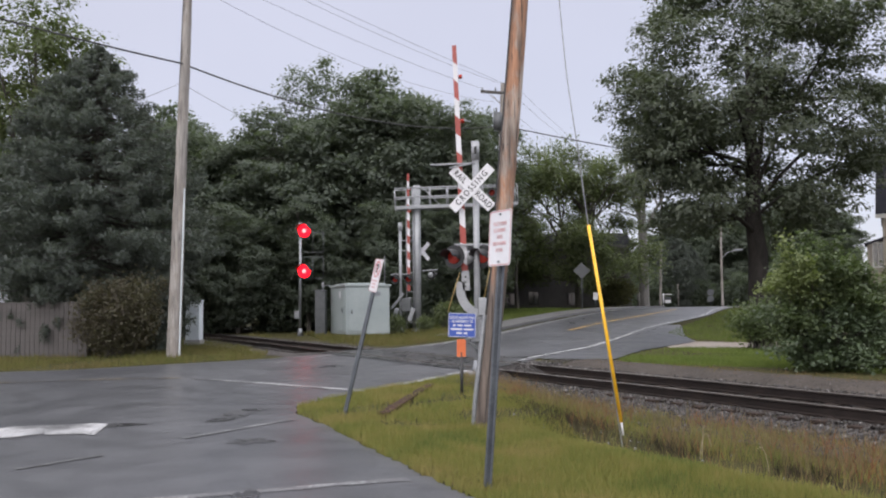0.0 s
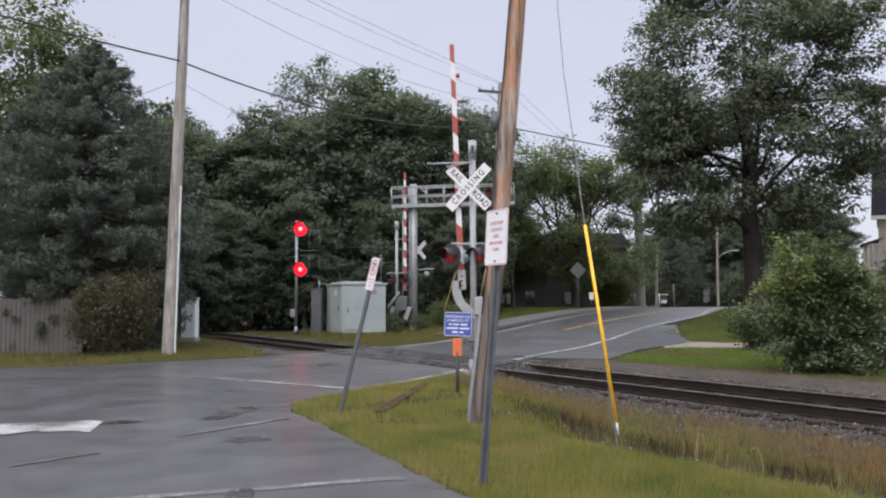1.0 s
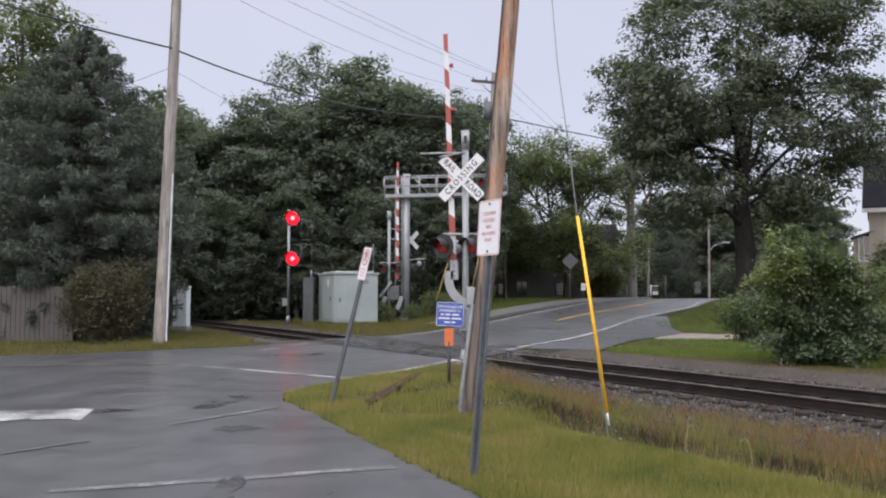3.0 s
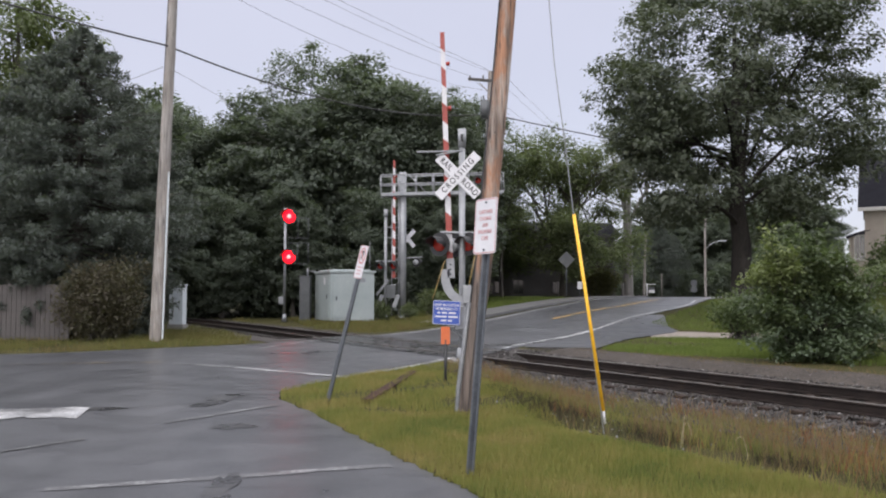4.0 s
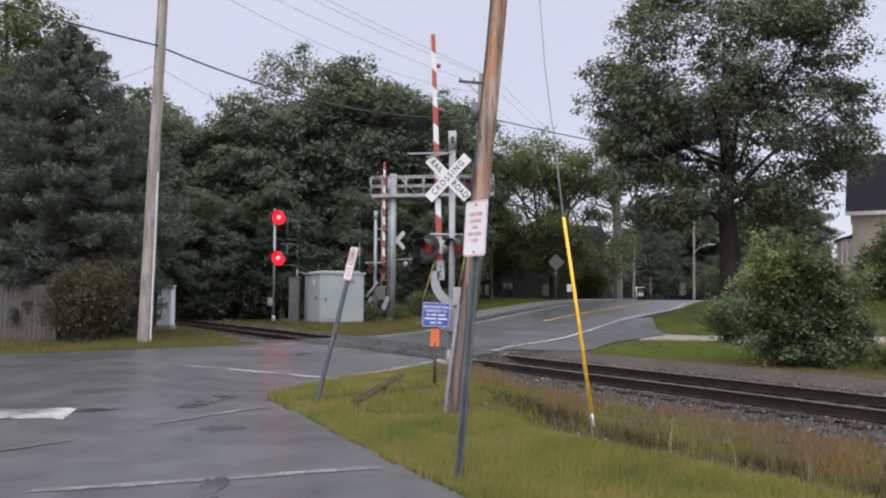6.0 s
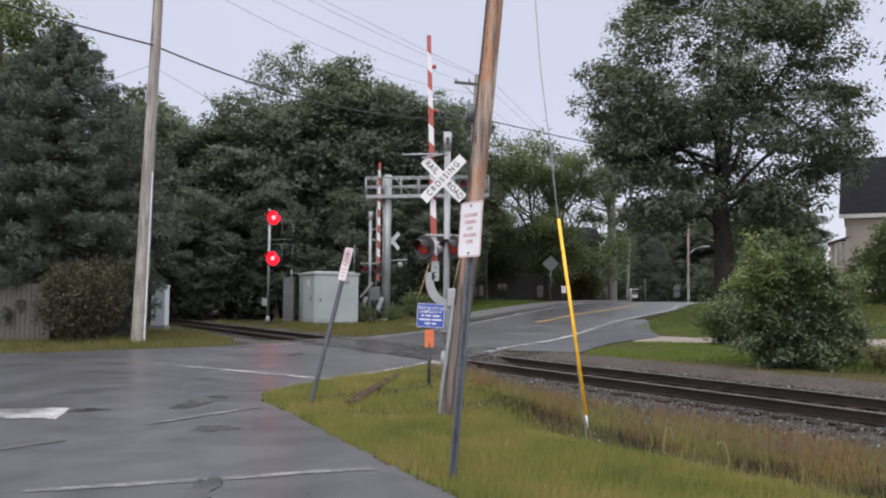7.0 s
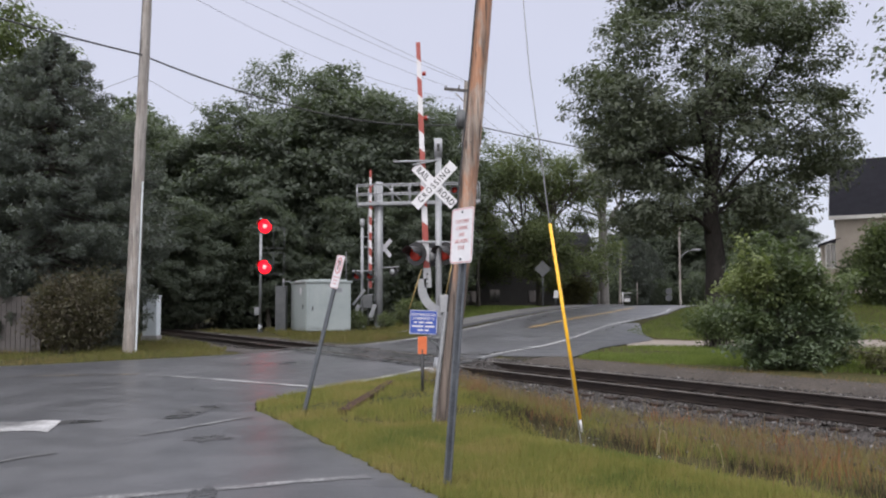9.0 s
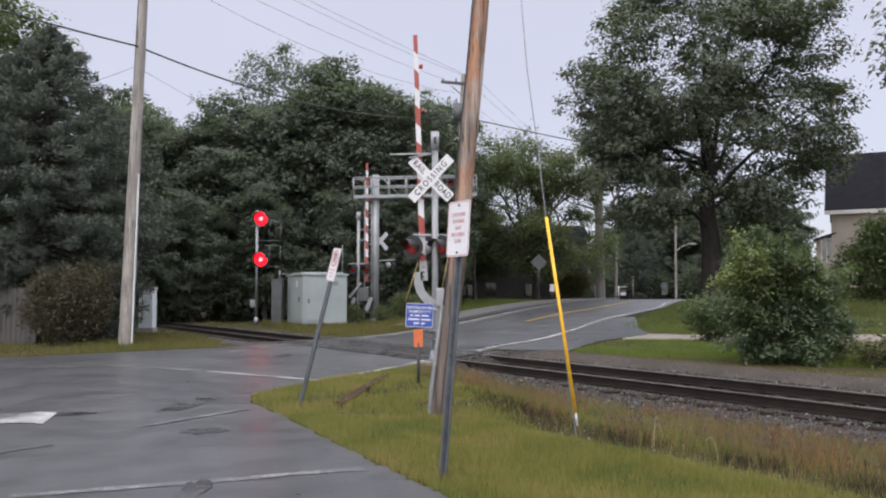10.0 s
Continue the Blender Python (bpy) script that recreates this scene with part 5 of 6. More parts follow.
def block_signal():
    ob = thing("railway_signal", pose(-9.6, 43.0, float(height(-9.6, 43.0))), "railway signal mast with two lit red heads", "railway signal")
    rd("mast", (0, 0, -0.1), (0, 0, 5.9), 0.07, M_GALV, ob, n=12)
    rd("base", (0, 0, 0), (0, 0, 0.4), 0.16, M_GALV, ob, "", 0.08)
    bx("control_box", (0.25, 0.2, 0.4), pose(-0.16, 0, 1.1), M_GALV, ob, "", 0.01)
    for z in (5.45, 3.35):
        head = put(part("signal_head", rod(bm_new(), (0, 0.0, 0), (0, 0.04, 0), 0.42, 0.42, 28), M_BLACK, ob, "black round signal background"), pose(0.26, -0.2, z, 0, 0, -12))
        # lit disc wider than a true lens, with a paler core, to imitate glare
        part("lens", rod(bm_new(), (0, -0.05, 0), (0, 0.001, 0), 0.33, 0.34, 24), M_LENS_LIT, head, "lit red signal lamp", True)
        part("lamp_core", rod(bm_new(), (0, -0.07, 0), (0, -0.045, 0), 0.085, 0.11, 18), M_LENS_CORE, head, "bright centre of the lamp", True)
        bm = bm_new()
        for k in range(12):
            a0, a1 = radians(10 + 160 * k / 12), radians(10 + 160 * (k + 1) / 12)
            bm.faces.new([bm.verts.new((0.36 * math.cos(a), -y, 0.36 * math.sin(a))) for a, y in ((a0, 0), (a1, 0), (a1, 0.3), (a0, 0.3))])
        bmesh.ops.remove_doubles(bm, verts=bm.verts, dist=1e-5)
        bmesh.ops.solidify(bm, geom=bm.faces[:], thickness=0.008)
        part("hood", bm, M_BLACK, head)
    cage = new("maintenance_cage")
    cage.parent = ob
    cage["label"] = "dark grey rail cage behind the heads"
    for z in (3.0, 4.1, 4.35, 5.4):
        rd("bar", (0.1, 0.3, z), (1.15, 0.3, z), 0.02, M_DARKGREY, cage, n=6)
    for x in (0.6, 1.15):
        rd("bar", (x, 0.3, 4.35), (x, 0.3, 5.4), 0.02, M_DARKGREY, cage, n=6)
        rd("bar", (x, 0.3, 3.0), (x, 0.3, 4.1), 0.02, M_DARKGREY, cage, n=6)
    return ob


block_signal()

# ---- poles and wires ----
left_pole = utility_pole("utility_pole", (-9.57, 25.3, 0.0), (-9.18, 25.3, 13.2), 0.215, 0.12, M_POLE_GREY, "weathered grey wooden utility pole beside the road", 0.01, 16)
cable("riser_conduit", [(0.215, -0.1, -0.05), (0.265, -0.1, 2.5), (0.325, -0.1, 5.2)], 0.026, M_PALEBOX, left_pole, "pale plastic riser conduit", 8)
cable("riser_cable", [(0.115, -0.1, 8.0), (0.185, -0.1, 10.0), (0.27, -0.1, 12.5)], 0.014, M_CABLE, left_pole)
bx("cross_arm", (2.2, 0.1, 0.12), pose(0.36, -0.1, 12.7, 0, 0, 25), M_POLE_GREY, left_pole)
far_pole = utility_pole("far_utility_pole", (0.55, 41.0, float(height(0.55, 41))), (1.02, 41.0, 12.5), 0.16, 0.11, M_POLE_GREY, "grey wooden utility pole with cross arm and transformer", 0.008)
fz = float(height(0.55, 41))
bx("cross_arm", (2.1, 0.1, 0.13), pose(0.38, -0.1, 12.0 - fz, 0, 1.5, 15), M_BARK_WET, far_pole, "dark wooden cross arm")
for x in (-0.55, 0.1, 1.3):
    rd("insulator", (x, -0.1, 12.05 - fz), (x, -0.1, 12.28 - fz), 0.05, M_DARKGREY, far_pole, "", 0.03, 8)
rd("arm_brace", (-0.1, -0.12, 11.9 - fz), (0.4, -0.12, 11.4 - fz), 0.02, M_POLE_GREY, far_pole)
part("transformer", rod(bm_new(), (0.18, -0.3, 10.1 - fz), (0.18, -0.3, 10.95 - fz), 0.22, 0.21, 16), M_DARKGREY, far_pole, "dark grey transformer can", True)
rd("bushing", (0.12, -0.3, 10.95 - fz), (0.12, -0.3, 11.2 - fz), 0.04, M_DARKGREY, far_pole)


def overhead(name, a, b, sag, r, label):
    ob = cable(name, sagging(a, b, sag, 40), r, M_CABLE)
    return tagged(ob, label, "cable", "overhead wires")


overhead("telephone_cable", (-9.35, 25.15, 9.12), (0.85, 40.9, 10.35), 0.8, 0.027, "thick black telephone cable between the poles")
overhead("telephone_cable", (-16, 14.5, 9.1), (-9.35, 25.15, 9.12), 0.15, 0.027, "thick black telephone cable running off the pole")
overhead("telephone_cable", (0.95, 40.9, 10.35), (40, 60, 9.6), 1.05, 0.027, "thick black telephone cable across the road")
for a, b, s in (((-10.2, 25.0, 12.8), (-0.1, 40.6, 12.2), 0.27), ((-9.3, 25.2, 13.1), (0.95, 40.9, 12.45), 0.27), ((-8.4, 25.5, 12.8), (1.85, 41.2, 12.2), 0.08), ((-10.2, 25.0, 12.3), (0.6, 40.7, 11.5), 0.75)):
    overhead("power_wire", a, b, s, 0.0065, "thin power wire between the poles")
for a in ((-0.1, 40.6, 12.2), (0.95, 40.9, 12.45), (1.85, 41.2, 12.2)):
    overhead("power_wire", a, (15.9 + a[0] * 0.4, 80, 11.6), 0.7, 0.0065, "thin power wire running on beyond the rise")
overhead("service_wire", (-9.35, 25.15, 8.5), (-32, 40, 8.0), 0.5, 0.006, "thin service wire from the pole")
overhead("service_wire", (-9.2, 25.3, 8.4), (0.75, 41, 6.6), 0.8, 0.006, "thin service wire from the pole")

# ---- houses ----
def window_at(parent, x, y, z, w, h, frame_mat=None):
    win = part("window", box(bm_new(), (w, 0.06, h), pose(x, y, z)), M_GLASS, parent, "dark window")
    bm = bm_new()
    for dx in (-w / 2, w / 2, 0):
        box(bm, (0.07 if dx else 0.04, 0.1, h + 0.1), pose(x + dx, y - 0.02, z))
    for dz in (-h / 2, h / 2):
        box(bm, (w + 0.12, 0.11, 0.07), pose(x, y - 0.02, z + dz))
    part("frame", bm, frame_mat or M_TRIM, win, "window frame")
    return win


def house(name, m, w, d, wall_h, ridge, wall_mat, label, windows, trim=True):
    """A house: front wall along x at y = 0, the ridge parallel to it."""
    ob = thing(name, m, label, "house")
    bx("wall", (w, d, wall_h), pose(w / 2, d / 2, wall_h / 2), wall_mat, ob)
    step, z = 0.2, 0.3
    bm = bm_new()
    while z < wall_h - 0.1:
        box(bm, (w + 0.02, 0.012, 0.02), pose(w / 2, -0.006, z))
        z += step
    tagged(part("siding_rest", bm, wall_mat, ob), kind="stuff")
    bm = bm_new()
    o = 0.35
    a = [bm.verts.new(p) for p in ((-o, -o, wall_h - 0.1), (w + o, -o, wall_h - 0.1), (w + o, d / 2, ridge), (-o, d / 2, ridge), (w + o, d + o, wall_h - 0.1), (-o, d + o, wall_h - 0.1))]
    f1, f2 = bm.faces.new((a[0], a[1], a[2], a[3])), bm.faces.new((a[3], a[2], a[4], a[5]))
    bmesh.ops.solidify(bm, geom=[f1, f2], thickness=0.16)
    bmesh.ops.recalc_face_normals(bm, faces=bm.faces)
    part("roof", bm, M_ROOF, ob, "dark slate roof")
    for x in (0.0, w):
        bm = bm_new()
        bm.faces.new([bm.verts.new(p) for p in ((x, 0, wall_h - 0.02), (x, d, wall_h - 0.02), (x, d / 2, ridge - 0.2))])
        part("gable", bm, wall_mat, ob)
    bx("fascia", (w + 2 * o, 0.06, 0.24), pose(w / 2, -o - 0.0, wall_h - 0.14), M_TRIM if trim else wall_mat, ob, "eaves board")
    for x, z, ww, hh in windows:
        window_at(ob, x, -0.01, z, ww, hh, None if trim else M_FENCE)
    return ob


hz = float(height(24.2, 52))
H1 = house("beige_house", pose(24.25, 52, hz - 0.1, 0, 0, -27), 9, 8, 6.8 - hz + 0.1, 11.0 - hz, M_SIDING, "beige sided house with a steep dark roof", [(2.2, 3.2, 1.0, 1.5), (5, 3.2, 1.0, 1.5)])
bx("bay_wall", (1.1, 2.0, 5.2 - hz), pose(-0.35, 1.2, (5.2 - hz) / 2), M_SIDING, H1, "low side bay")
bx("bay_roof", (1.4, 2.4, 0.14), pose(-0.38, 1.2, 5.3 - hz, 0, -18, 0), M_ROOF, H1)
window_at(H1, -0.3, 0.16, 2.6, 0.6, 1.5)
bx("chimney", (0.9, 0.9, 3.4), pose(4.1, 3.0, 10.4 - hz), M_BRICK, H1, "brown brick chimney", 0.02)
bz = float(height(6, 74))
house("grey_house", pose(1.6, 74, bz - 0.1), 11.2, 8, 5.6, 7.0, M_BROWNWALL, "grey two-storey house half hidden behind trees", [(0.6, 0.95, 0.8, 1.0), (2.65, 2.95, 0.9, 0.9), (2.65, 1.0, 0.9, 1.2), (6.0, 0.95, 0.9, 1.1), (9.5, 3.1, 0.9, 0.9)], False)

# ---- small things along the far road ----
def post_sign(name, x, y, tall, label, build, r=0.03, lean=0.0, material=None):
    ob = thing(name, pose(x, y, float(height(x, y)), 0, lean, 0), label, "sign" if "sign" in name else "post")
    rd("post", (0, 0, -0.2), (0, 0, tall), r, material or M_POST, ob, n=8)
    if build:
        build(ob)
    return ob


post_sign("warning_sign", 6.55, 57.0, 3.0, "back of a diamond warning sign on a post", lambda o: put(part("sign_plate", plate(0.8, 0.8, 0.006, 0.04), M_DARKGREY, o, "grey sign back"), pose(0, -0.05, 2.75, 0, 45, 0)))
post_sign("small_white_sign", 7.9, 60.5, 1.15, "small white roadside sign", lambda o: put(part("sign_plate", plate(0.34, 0.52, 0.006, 0.02), M_WHITE, o), pose(0, -0.05, 0.95)))


def realtor(o):
    bx("cross_arm", (0.85, 0.07, 0.07), pose(0.35, 0, 1.18), M_WHITE, o)
    bx("panel", (0.6, 0.03, 0.55), pose(0.42, 0, 0.68), M_DARKGREY, o, "hanging dark panel")
    bx("lower_panel", (0.5, 0.035, 0.3), pose(0.42, -0.01, 0.52), M_WHITE, o, "white lower panel")


post_sign("yard_sign", 16.6, 79.0, 1.28, "white yard sign post with a hanging panel", realtor, 0.06, 0.0, M_WHITE)
post_sign("wooden_post", 18.2, 80.0, 2.2, "plain grey wooden post", None, 0.045, 0.0, M_POLE_GREY)
post_sign("wooden_post", 14.9, 79.0, 1.9, "plain grey wooden post", None, 0.045, 5.0, M_POLE_GREY)
post_sign("bollard_post", 13.4, 74.0, 1.3, "short pale grey post", None, 0.12, 0.0, M_BARK_PALE)


def two_backs(o):
    for z in (1.35, 0.75):
        put(part("sign_plate", plate(0.62, 0.56, 0.006, 0.2), M_DARKGREY, o, "grey sign back"), pose(0, -0.05, z))


post_sign("road_sign", 21.2, 80.0, 1.6, "backs of two grey road signs on a post", two_backs)
utility_pole("leaning_roadside_pole", (16.5, 80.0, float(height(16.5, 80)) - 0.2), (16.95, 80.0, 12.5), 0.12, 0.09, M_POLE_GREY, "thin leaning wooden utility pole beyond the rise")
lamp_pole = utility_pole("street_lamp", (22.3, 80.0, float(height(22.3, 80)) - 0.2), (22.35, 80.0, 8.6), 0.115, 0.09, M_POLE_GREY, "wooden pole with a street lamp arm")
lz = float(height(22.3, 80)) - 0.2
cable("lamp_arm", curve_line([(0.0, 0, 5.6 - lz), (0.6, 0, 6.2 - lz), (1.4, 0, 6.45 - lz)], 0.2), 0.04, M_ALU, lamp_pole)
bx("lamp_head", (0.75, 0.25, 0.14), pose(1.65, 0, 6.47 - lz), M_ALU, lamp_pole, "grey lamp head", 0.04)

fence = thing("plank_fence", pose(-19.0, 25.9, float(height(-16, 25.9))), "weathered grey plank fence behind the bush", "fence")
plank = bpy.data.meshes.new("plank")
b_ = box(bm_new(), (0.145, 0.025, 1.75), None, 0.004)
b_.to_mesh(plank)
b_.free()
plank.materials.append(M_FENCE)
for k in range(42):
    put(part("plank", plank, None, fence), pose(0.155 * k, 0, 0.86 + 0.01 * (k % 3)))
for z in (0.4, 1.4):
    bx("rail", (6.5, 0.05, 0.09), pose(3.2, 0.04, z), M_FENCE, fence)

# ---- kerb, pavement, drive, crossing panels, patches ----
KERB = [(-0.6, 36.2), (0.75, 40.6), (3.0, 46.2), (6.5, 53.9), (9.8, 60.2), (15, 71)]
kc = curve_line(KERB, 0.6)
pave = ribbon("pavement", offset_line(kc, -1.75), offset_line(kc, -0.15), M_PAVE, 0.13, 4, 0.6)
tagged(pave, "wet grey pavement behind the kerb", "pavement", kind="structure")


def kerb_mesh(c):
    v, f = [], []
    o = offset_line(c, -0.16)
    for p, q in zip(c, o):
        z0, z1 = float(height(*p)), float(height(*q))
        v += [(p[0], p[1], z0 - 0.05), (p[0], p[1], z0 + 0.145), (q[0], q[1], z1 + 0.15), (q[0], q[1], z1 - 0.05)]
    for k in range(len(c) - 1):
        for j in range(3):
            f.append((4 * k + j, 4 * k + j + 1, 4 * k + j + 5, 4 * k + j + 4))
    return mesh_from("kerb", v, f, [M_KERB])


tagged(part("kerb", kerb_mesh(kc), None), "dark wet concrete kerb", "kerb", kind="structure")
drive = ribbon("gravel_drive", [(6.0, 28.6), (8.5, 27.4), (12, 26.6), (26, 25.4)], [(7.4, 33.0), (9.0, 31.4), (12.5, 30.6), (26, 29.4)], M_DRIVE, 0.02, 6, 0.4, edge=0.06)
tagged(drive, "pale sandy gravel drive across the lawn", "drive", kind="structure")
for o1, o2 in ((-0.66, 0.66), (0.84, 1.35), (-1.35, -0.84)):
    panel = ribbon("crossing_panel_1", [track_point(s, o1) for s in (crossing(o1)[0] + 0.1, 5, crossing(o1)[1])], [track_point(s, o2) for s in (crossing(o2)[0] + 0.1, 5, crossing(o2)[1])], M_PATCH, 0.034, 4, 0.4)
    tagged(panel, "dark crossing panel between the rails", "crossing panel", kind="structure")


def blotch(name, x, y, rx, ry, turn, seed, label):
    """An irregular thin patch on the asphalt."""
    rng = np.random.default_rng(seed)
    a = np.linspace(0, 2 * np.pi, 40, endpoint=False)
    r = 1 + sum(rng.uniform(-0.24, 0.24) * np.sin(k * a + rng.uniform(0, 6)) for k in (2, 3, 4, 5, 7))
    c, s_ = math.cos(radians(turn)), math.sin(radians(turn))
    px, py = rx * r * np.cos(a), ry * r * np.sin(a)
    X, Y = x + c * px - s_ * py, y + s_ * px + c * py
    v = [(x, y, float(height(x, y)) + 0.026)] + [(p, q, float(height(p, q)) + 0.026) for p, q in zip(X, Y)]
    f = [(0, k + 1, (k + 1) % 40 + 1) for k in range(40)]
    return tagged(part(name, mesh_from(name, v, f, [M_STAIN]), None), label, "road patch", kind="structure")


for k, (x, y, rx, ry, turn) in enumerate(((-2.63, 9.25, 0.22, 0.2, 10), (-3.47, 11.55, 0.75, 0.22, 80), (-4.75, 10.5, 0.42, 0.14, 20), (1.6, 24.4, 1.9, 0.5, 25), (-0.6, 21.8, 1.2, 0.35, -60), (3.3, 27.6, 1.2, 0.35, 60), (-1.88, 6.3, 0.12, 0.5, 10))):
    blotch("asphalt_patch", x, y, rx, ry, turn, 70 + k, "dark irregular tar patch on the road")


# ---- grass ----
def in_poly(x, y, poly):
    poly = np.asarray(poly, float)
    inside = np.zeros(len(x), bool)
    j = len(poly) - 1
    for i in range(len(poly)):
        xi, yi, xj, yj = *poly[i], *poly[j]
        hit = ((yi > y) != (yj > y)) & (x < (xj - xi) * (y - yi) / (yj - yi + 1e-12) + xi)
        inside ^= hit
        j = i
    return inside


def blades(name, poly, n, tall, wide, material, seed, label, category="grass", lean=0.35, clump=0.0, keep=None, on_track=False):
    """Grass as single bent blades of two faces, strewn inside a stretch of the plan."""
    rng = np.random.default_rng(seed)
    p = np.asarray(poly, float)
    x, y = rng.uniform(p[:, 0].min(), p[:, 0].max(), n * 3), rng.uniform(p[:, 1].min(), p[:, 1].max(), n * 3)
    ok = in_poly(x, y, p)
    if not on_track:
        ok &= np.abs((x - TRACK_P[0]) * TRACK_N[0] + (y - TRACK_P[1]) * TRACK_N[1]) > 2.0 + rng.uniform(-0.2, 0.5, len(x))
    if keep is not None:
        ok &= keep(x, y, rng)
    if clump:
        g = np.array([noise.noise((a * clump, b * clump, seed)) for a, b in zip(x, y)])
        ok &= rng.random(len(x)) < np.clip(0.55 + 1.3 * g, 0.08, 1)
    x, y = x[ok][:n], y[ok][:n]
    m = len(x)
    h = tall * rng.uniform(0.45, 1.3, m)
    a, b = rng.uniform(0, 2 * np.pi, m), rng.uniform(0, 2 * np.pi, m)
    w = wide * rng.uniform(0.6, 1.3, m)
    dx, dy = np.cos(a) * w / 2, np.sin(a) * w / 2
    lx, ly = np.cos(b) * h * lean * rng.uniform(0.3, 1.4, m), np.sin(b) * h * lean * rng.uniform(0.3, 1.4, m)
    z = height(x, y) - 0.01
    v = np.stack([np.stack([x - dx, y - dy, z], 1), np.stack([x + dx, y + dy, z], 1), np.stack([x + dx * 0.7 + lx * 0.4, y + dy * 0.7 + ly * 0.4, z + h * 0.6], 1), np.stack([x + lx, y + ly, z + h], 1), np.stack([x - dx * 0.7 + lx * 0.4, y - dy * 0.7 + ly * 0.4, z + h * 0.6], 1)], 1).reshape(-1, 3)
    k = np.arange(m)[:, None] * 5
    f = np.concatenate([k + [0, 1, 2], k + [0, 2, 4], k + [4, 2, 3]])
    return tagged(part(name, mesh_from(name, v, f, [material]), None), label, category, kind="stuff")


BANK = [(1.62, 2), (-0.02, 6.38), (-0.4, 7.12), (-1.04, 8.42), (-1.96, 10.42), (-2.63, 11.62), (-2.83, 12.5), (-2.28, 14.4), (-1.68, 15.6), (-0.93, 17.0), (-0.06, 19.0), (0.2, 19.2), (0.5, 17.9), (3.9, 9.9), (6.9, 3)]
WEEDS = [(-0.3, 18.4), (0.5, 17.8), (4.2, 10.1), (6.9, 4.2), (3.4, 4), (2.45, 6.6), (1.35, 9.6), (0.9, 12.6), (-0.5, 15.6)]
NEARB = [(1.62, 2), (-0.02, 6.38), (-0.4, 7.12), (-1.04, 8.42), (-1.96, 10.42), (1.0, 10.5), (1.55, 9.0), (4.3, 3)]


def from_track(x, y):
    return (x - TRACK_P[0]) * TRACK_N[0] + (y - TRACK_P[1]) * TRACK_N[1]


def off_ditch(x, y, rng):
    """Away from the ditch's bottom and from the bare ballast, but for a few."""
    o = from_track(x, y)
    far_end = (x - TRACK_P[0]) * TRACK_D[0] + (y - TRACK_P[1]) * TRACK_D[1] > -7.0
    return ((o > -4.05) | far_end | (rng.random(len(x)) < 0.12)) & ((o < -2.4) | (rng.random(len(x)) < 0.3))


blades("bank_grass", BANK, 130000, 0.10, 0.010, M_GRASS, 81, "yellow-green rough grass on the bank", clump=0.9, keep=lambda x, y, rng: ~in_poly(x, y, WEEDS) | (from_track(x, y) < -4.95) | (rng.random(len(x)) < 0.05))
blades("near_grass", NEARB, 80000, 0.085, 0.007, M_GRASS, 82, "yellow-green rough grass beside the road")
FRINGE = [(1.64, 2), (0.0, 6.38), (-0.38, 7.12), (-1.02, 8.42), (-1.94, 10.42), (-2.6, 11.62), (-2.8, 12.5), (-2.5, 12.5), (-2.3, 11.5), (-1.65, 10.5), (-0.72, 8.5), (-0.1, 7.25), (0.3, 6.4), (1.95, 2)]
blades("fringe_grass", FRINGE, 9000, 0.06, 0.008, M_WEED, 96, "dead brownish grass along the asphalt edge", lean=0.8, clump=1.6)
blades("dry_weeds", WEEDS, 27000, 0.24, 0.006, M_WEED, 83, "tall dry russet weeds along the ditch", "weeds", 0.45, 1.3, keep=off_ditch)
blades("ditch_grass", WEEDS, 26000, 0.15, 0.008, M_GRASS, 84, "long olive grass along the ditch", "grass", 0.5, 1.2, keep=off_ditch)
LEFT_VERGE = [(-16, 18.7), (-12.6, 19.5), (-10.3, 20.4), (-8.3, 22.4), (-7.3, 23.3), (-6.5, 24.2), (-7.2, 27.5), (-9, 31), (-11, 36), (-24, 36), (-26, 15)]
blades("verge_grass", LEFT_VERGE, 60000, 0.14, 0.014, M_VERGE, 85, "rough grass on the far verge", clump=0.5)
LAWN = [(9.4, 31.6), (8.5, 33.6), (8.1, 35.4), (8.0, 37.6), (10.1, 43), (13.7, 51), (16.6, 58), (34, 57), (34, 22), (9, 21.5), (6.2, 22.0)]
off_drive = lambda x, y, rng: ~in_poly(x, y, [(5.8, 28.7), (8.5, 27.3), (12, 26.5), (26, 25.3), (26, 29.5), (12.5, 30.7), (9.0, 31.5), (7.4, 33.3), (5.0, 30)])
blades("lawn_grass", LAWN, 110000, 0.09, 0.022, M_LAWN, 86, "green lawn grass on the rise", keep=off_drive)
FAR_VERGE = [(-3.6, 30.2), (-2.2, 34.0), (-1.4, 36), (0.0, 41), (-2, 46), (-10, 46), (-6, 33)]
blades("far_verge_grass", FAR_VERGE, 16000, 0.22, 0.02, M_VERGE, 87, "rough grass round the signal masts", clump=0.4)
blades("kerb_grass", [(-1.0, 41.2), (1.0, 46.5), (4.6, 54.4), (8, 61), (4, 68), (-2, 60), (-4, 46)], 22000, 0.13, 0.025, M_LAWN, 88, "green grass behind the pavement")
TUFT = shrub_meshes(55, (0.7, 0.6, 0.55), 120, 18, 0.1, M_LIGHTLEAF, 0.1)
for x, y, s in ((-4.6, 41.6, 1.0), (-3.0, 41.8, 0.8), (-1.9, 43.5, 1.3), (-1.0, 44.6, 1.2)):
    ob = thing("weedy_shrub", on_land(x, y, 40 * x, s), "low yellow-green weeds round the signal base", "shrub")
    part("stem", TUFT[0], None, ob), part("foliage", TUFT[1], None, ob)
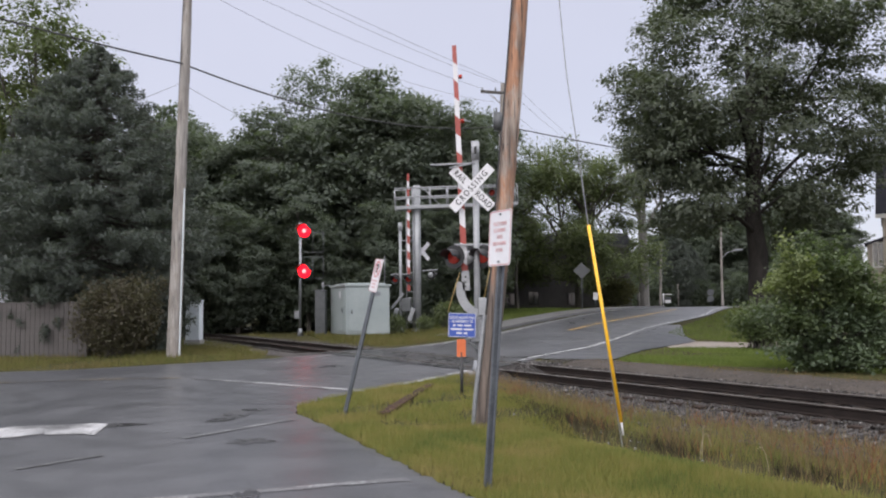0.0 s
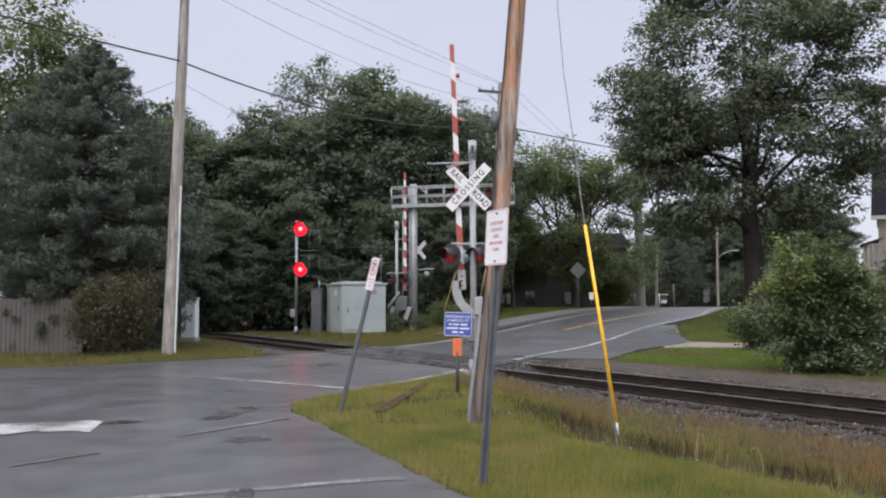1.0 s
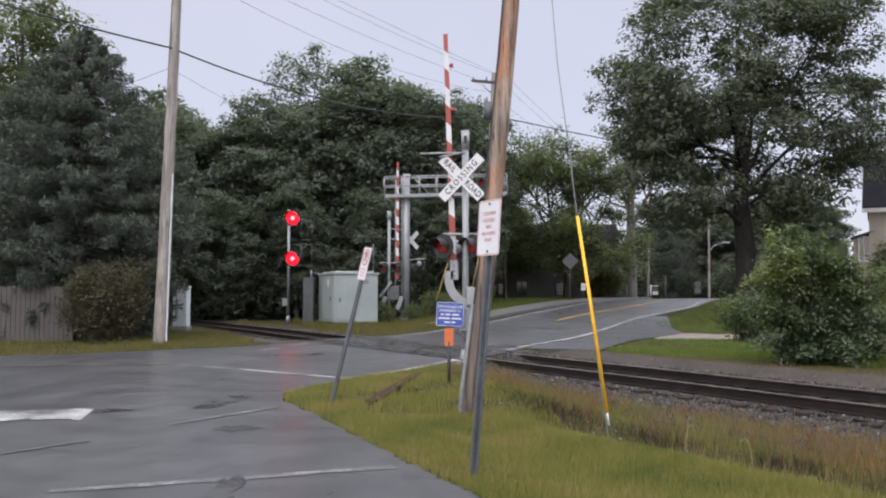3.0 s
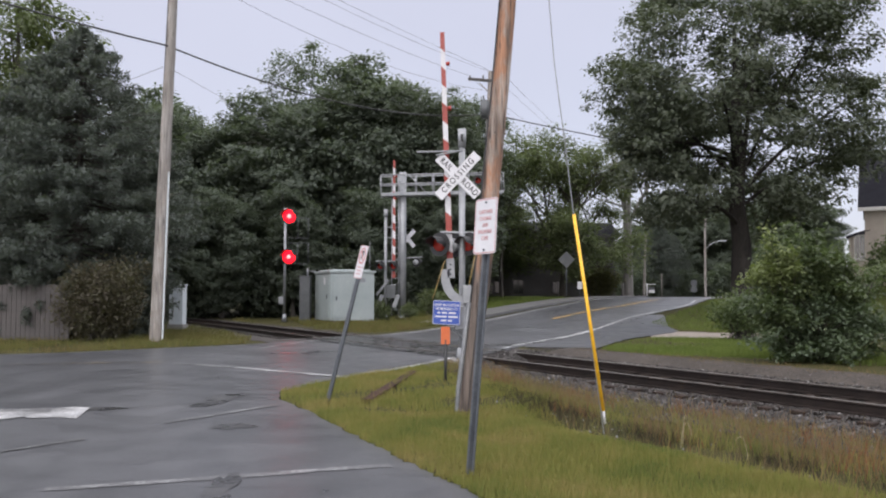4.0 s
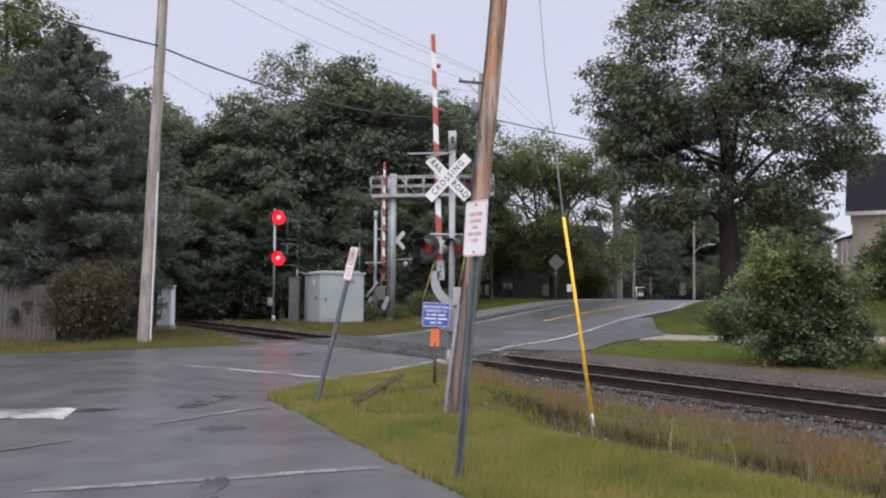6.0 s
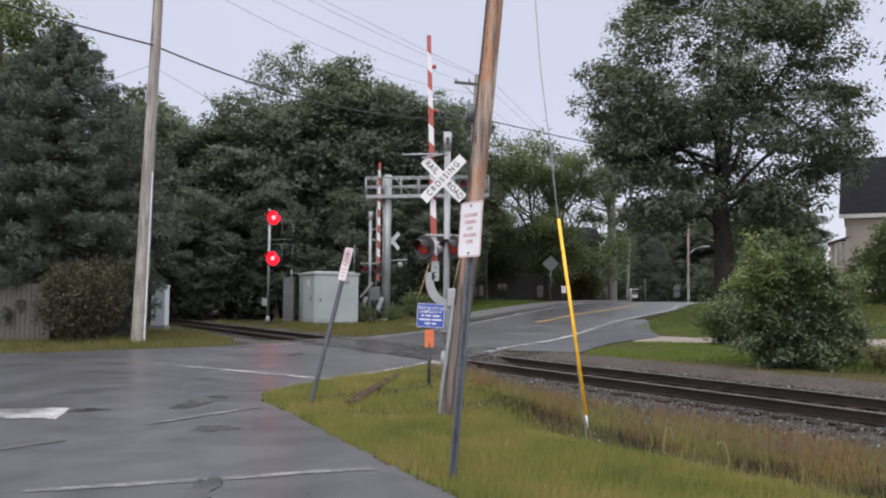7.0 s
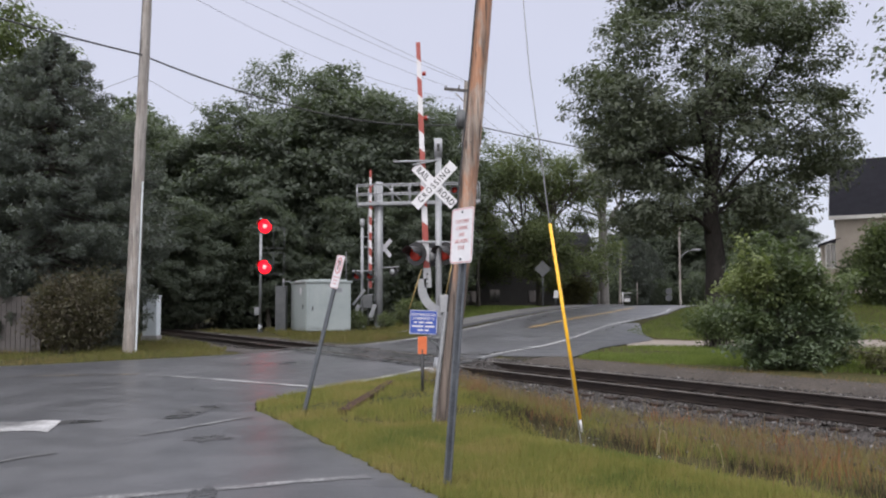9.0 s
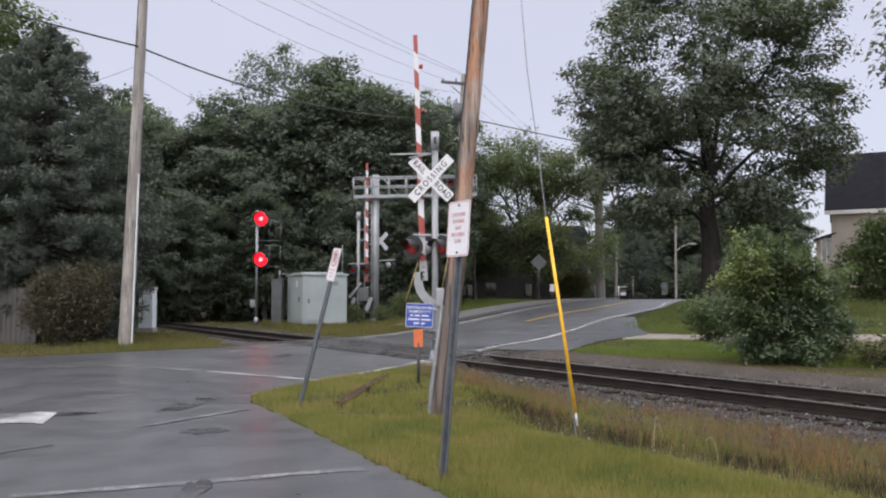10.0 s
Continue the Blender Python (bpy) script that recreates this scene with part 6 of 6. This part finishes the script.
STRIP = [(3.5, 22.4), (5.2, 27.0), (6.4, 28.2), (8.4, 27.2), (12, 26.4), (20, 25.8), (20, 12), (10.6, 13.6), (8.6, 17.2), (6.3, 19.5), (3.7, 21.0)]
blades("strip_grass", STRIP, 90000, 0.11, 0.014, M_LAWN, 89, "green grass strip between the drive and the gravel", clump=0.3)
blades("wood_edge_grass", [(-6.6, 31), (-8.2, 36), (-12.5, 45.5), (-26, 45.5), (-26, 34), (-9, 34)], 24000, 0.2, 0.02, M_VERGE, 90, "rough grass in front of the wood", clump=0.4)
blades("track_weeds", [tuple(track_point(s, o)) for s, o in ((-15, -2.4), (-3, -2.4), (-3, -1.2), (-15, -1.2))], 900, 0.14, 0.006, M_WEED, 91, "sparse dry weeds at the edge of the ballast", "weeds", 0.5, 0.9, on_track=True)


def in_ditch(rng, n):
    s, o = rng.uniform(-15, -6.5, n), rng.normal(-4.5, 0.22, n)
    return TRACK_P + s[:, None] * TRACK_D + o[:, None] * TRACK_N


stone_field("ditch_stones", 110, in_ditch, 0.02, M_WHITE_STONE, 64, "pale wet stones in the ditch")
# dark band of blades paints the hollow's shade along the ditch
blades("ditch_weeds", [(0.2, 13.2), (2.0, 13.4), (6.4, 5.2), (2.8, 4.4)], 22000, 0.12, 0.009, M_DITCH, 92, "ditch weeds darkened for the shade of the hollow", "weeds", 0.5, 1.0, keep=lambda x, y, rng: np.abs(from_track(x, y) + 4.55) < 0.45 + 0.35 * rng.random(len(x)))
blades("tall_stalks", WEEDS, 1500, 0.38, 0.006, M_WEED, 93, "tall thin dry weed stalks", "weeds", 0.3, 1.4, keep=off_ditch)
blades("shoulder_weeds", [tuple(track_point(s, o)) for s, o in ((-15, 2.4), (1, 2.6), (1.5, 3.6), (-15, 4.6))], 9000, 0.08, 0.009, M_WEED, 94, "low dry weeds and litter on the gravel edge", "weeds", 0.7, 1.1, on_track=True)
blades("russet_weeds", WEEDS, 8000, 0.24, 0.007, M_RUSSET, 95, "russet seeding weeds along the ditch", "weeds", 0.4, 2.6, keep=lambda x, y, rng: off_ditch(x, y, rng) & (np.array([noise.noise((a * 0.9, b * 0.5, 7.0)) for a, b in zip(x, y)]) > 0.02))


# ---- dry reeds in the ditch ----
def reed(x, y, tall, nod, turn, label):
    """A thin pale stem that bends over at its top."""
    z = float(height(x, y)) - 0.02
    c, q = math.cos(radians(turn)), math.sin(radians(turn))
    line = curve_line([(0, 0), (0.05 * tall, 0.5 * tall), (0.16 * tall, 0.92 * tall), (0.3 * tall, tall), (0.44 * tall, tall * (1 - nod))], 0.03)
    ob = part("dry_reed", tubes_mesh("dry_reed", [(np.column_stack([line[:, 0] * c, line[:, 0] * q, line[:, 1]]), np.linspace(0.0035, 0.002, len(line)))], M_STRAW, 5), None)
    ob.matrix_world = pose(x, y, z)
    return tagged(ob, label, "reed", "reeds in the ditch")


M_STRAW = surface("bleached_straw", (0.3, 0.25, 0.15), (0.45, 0.38, 0.25), 6, 40, 0.6)
for x, y, tall, nod, turn in ((2.36, 9.55, 0.3, 0.5, 5), (2.4, 9.6, 0.36, 0.05, 60), (2.85, 8.75, 0.28, 0.15, 150)):
    reed(x, y, tall, nod, turn, "thin pale dry reed bending over the ditch")
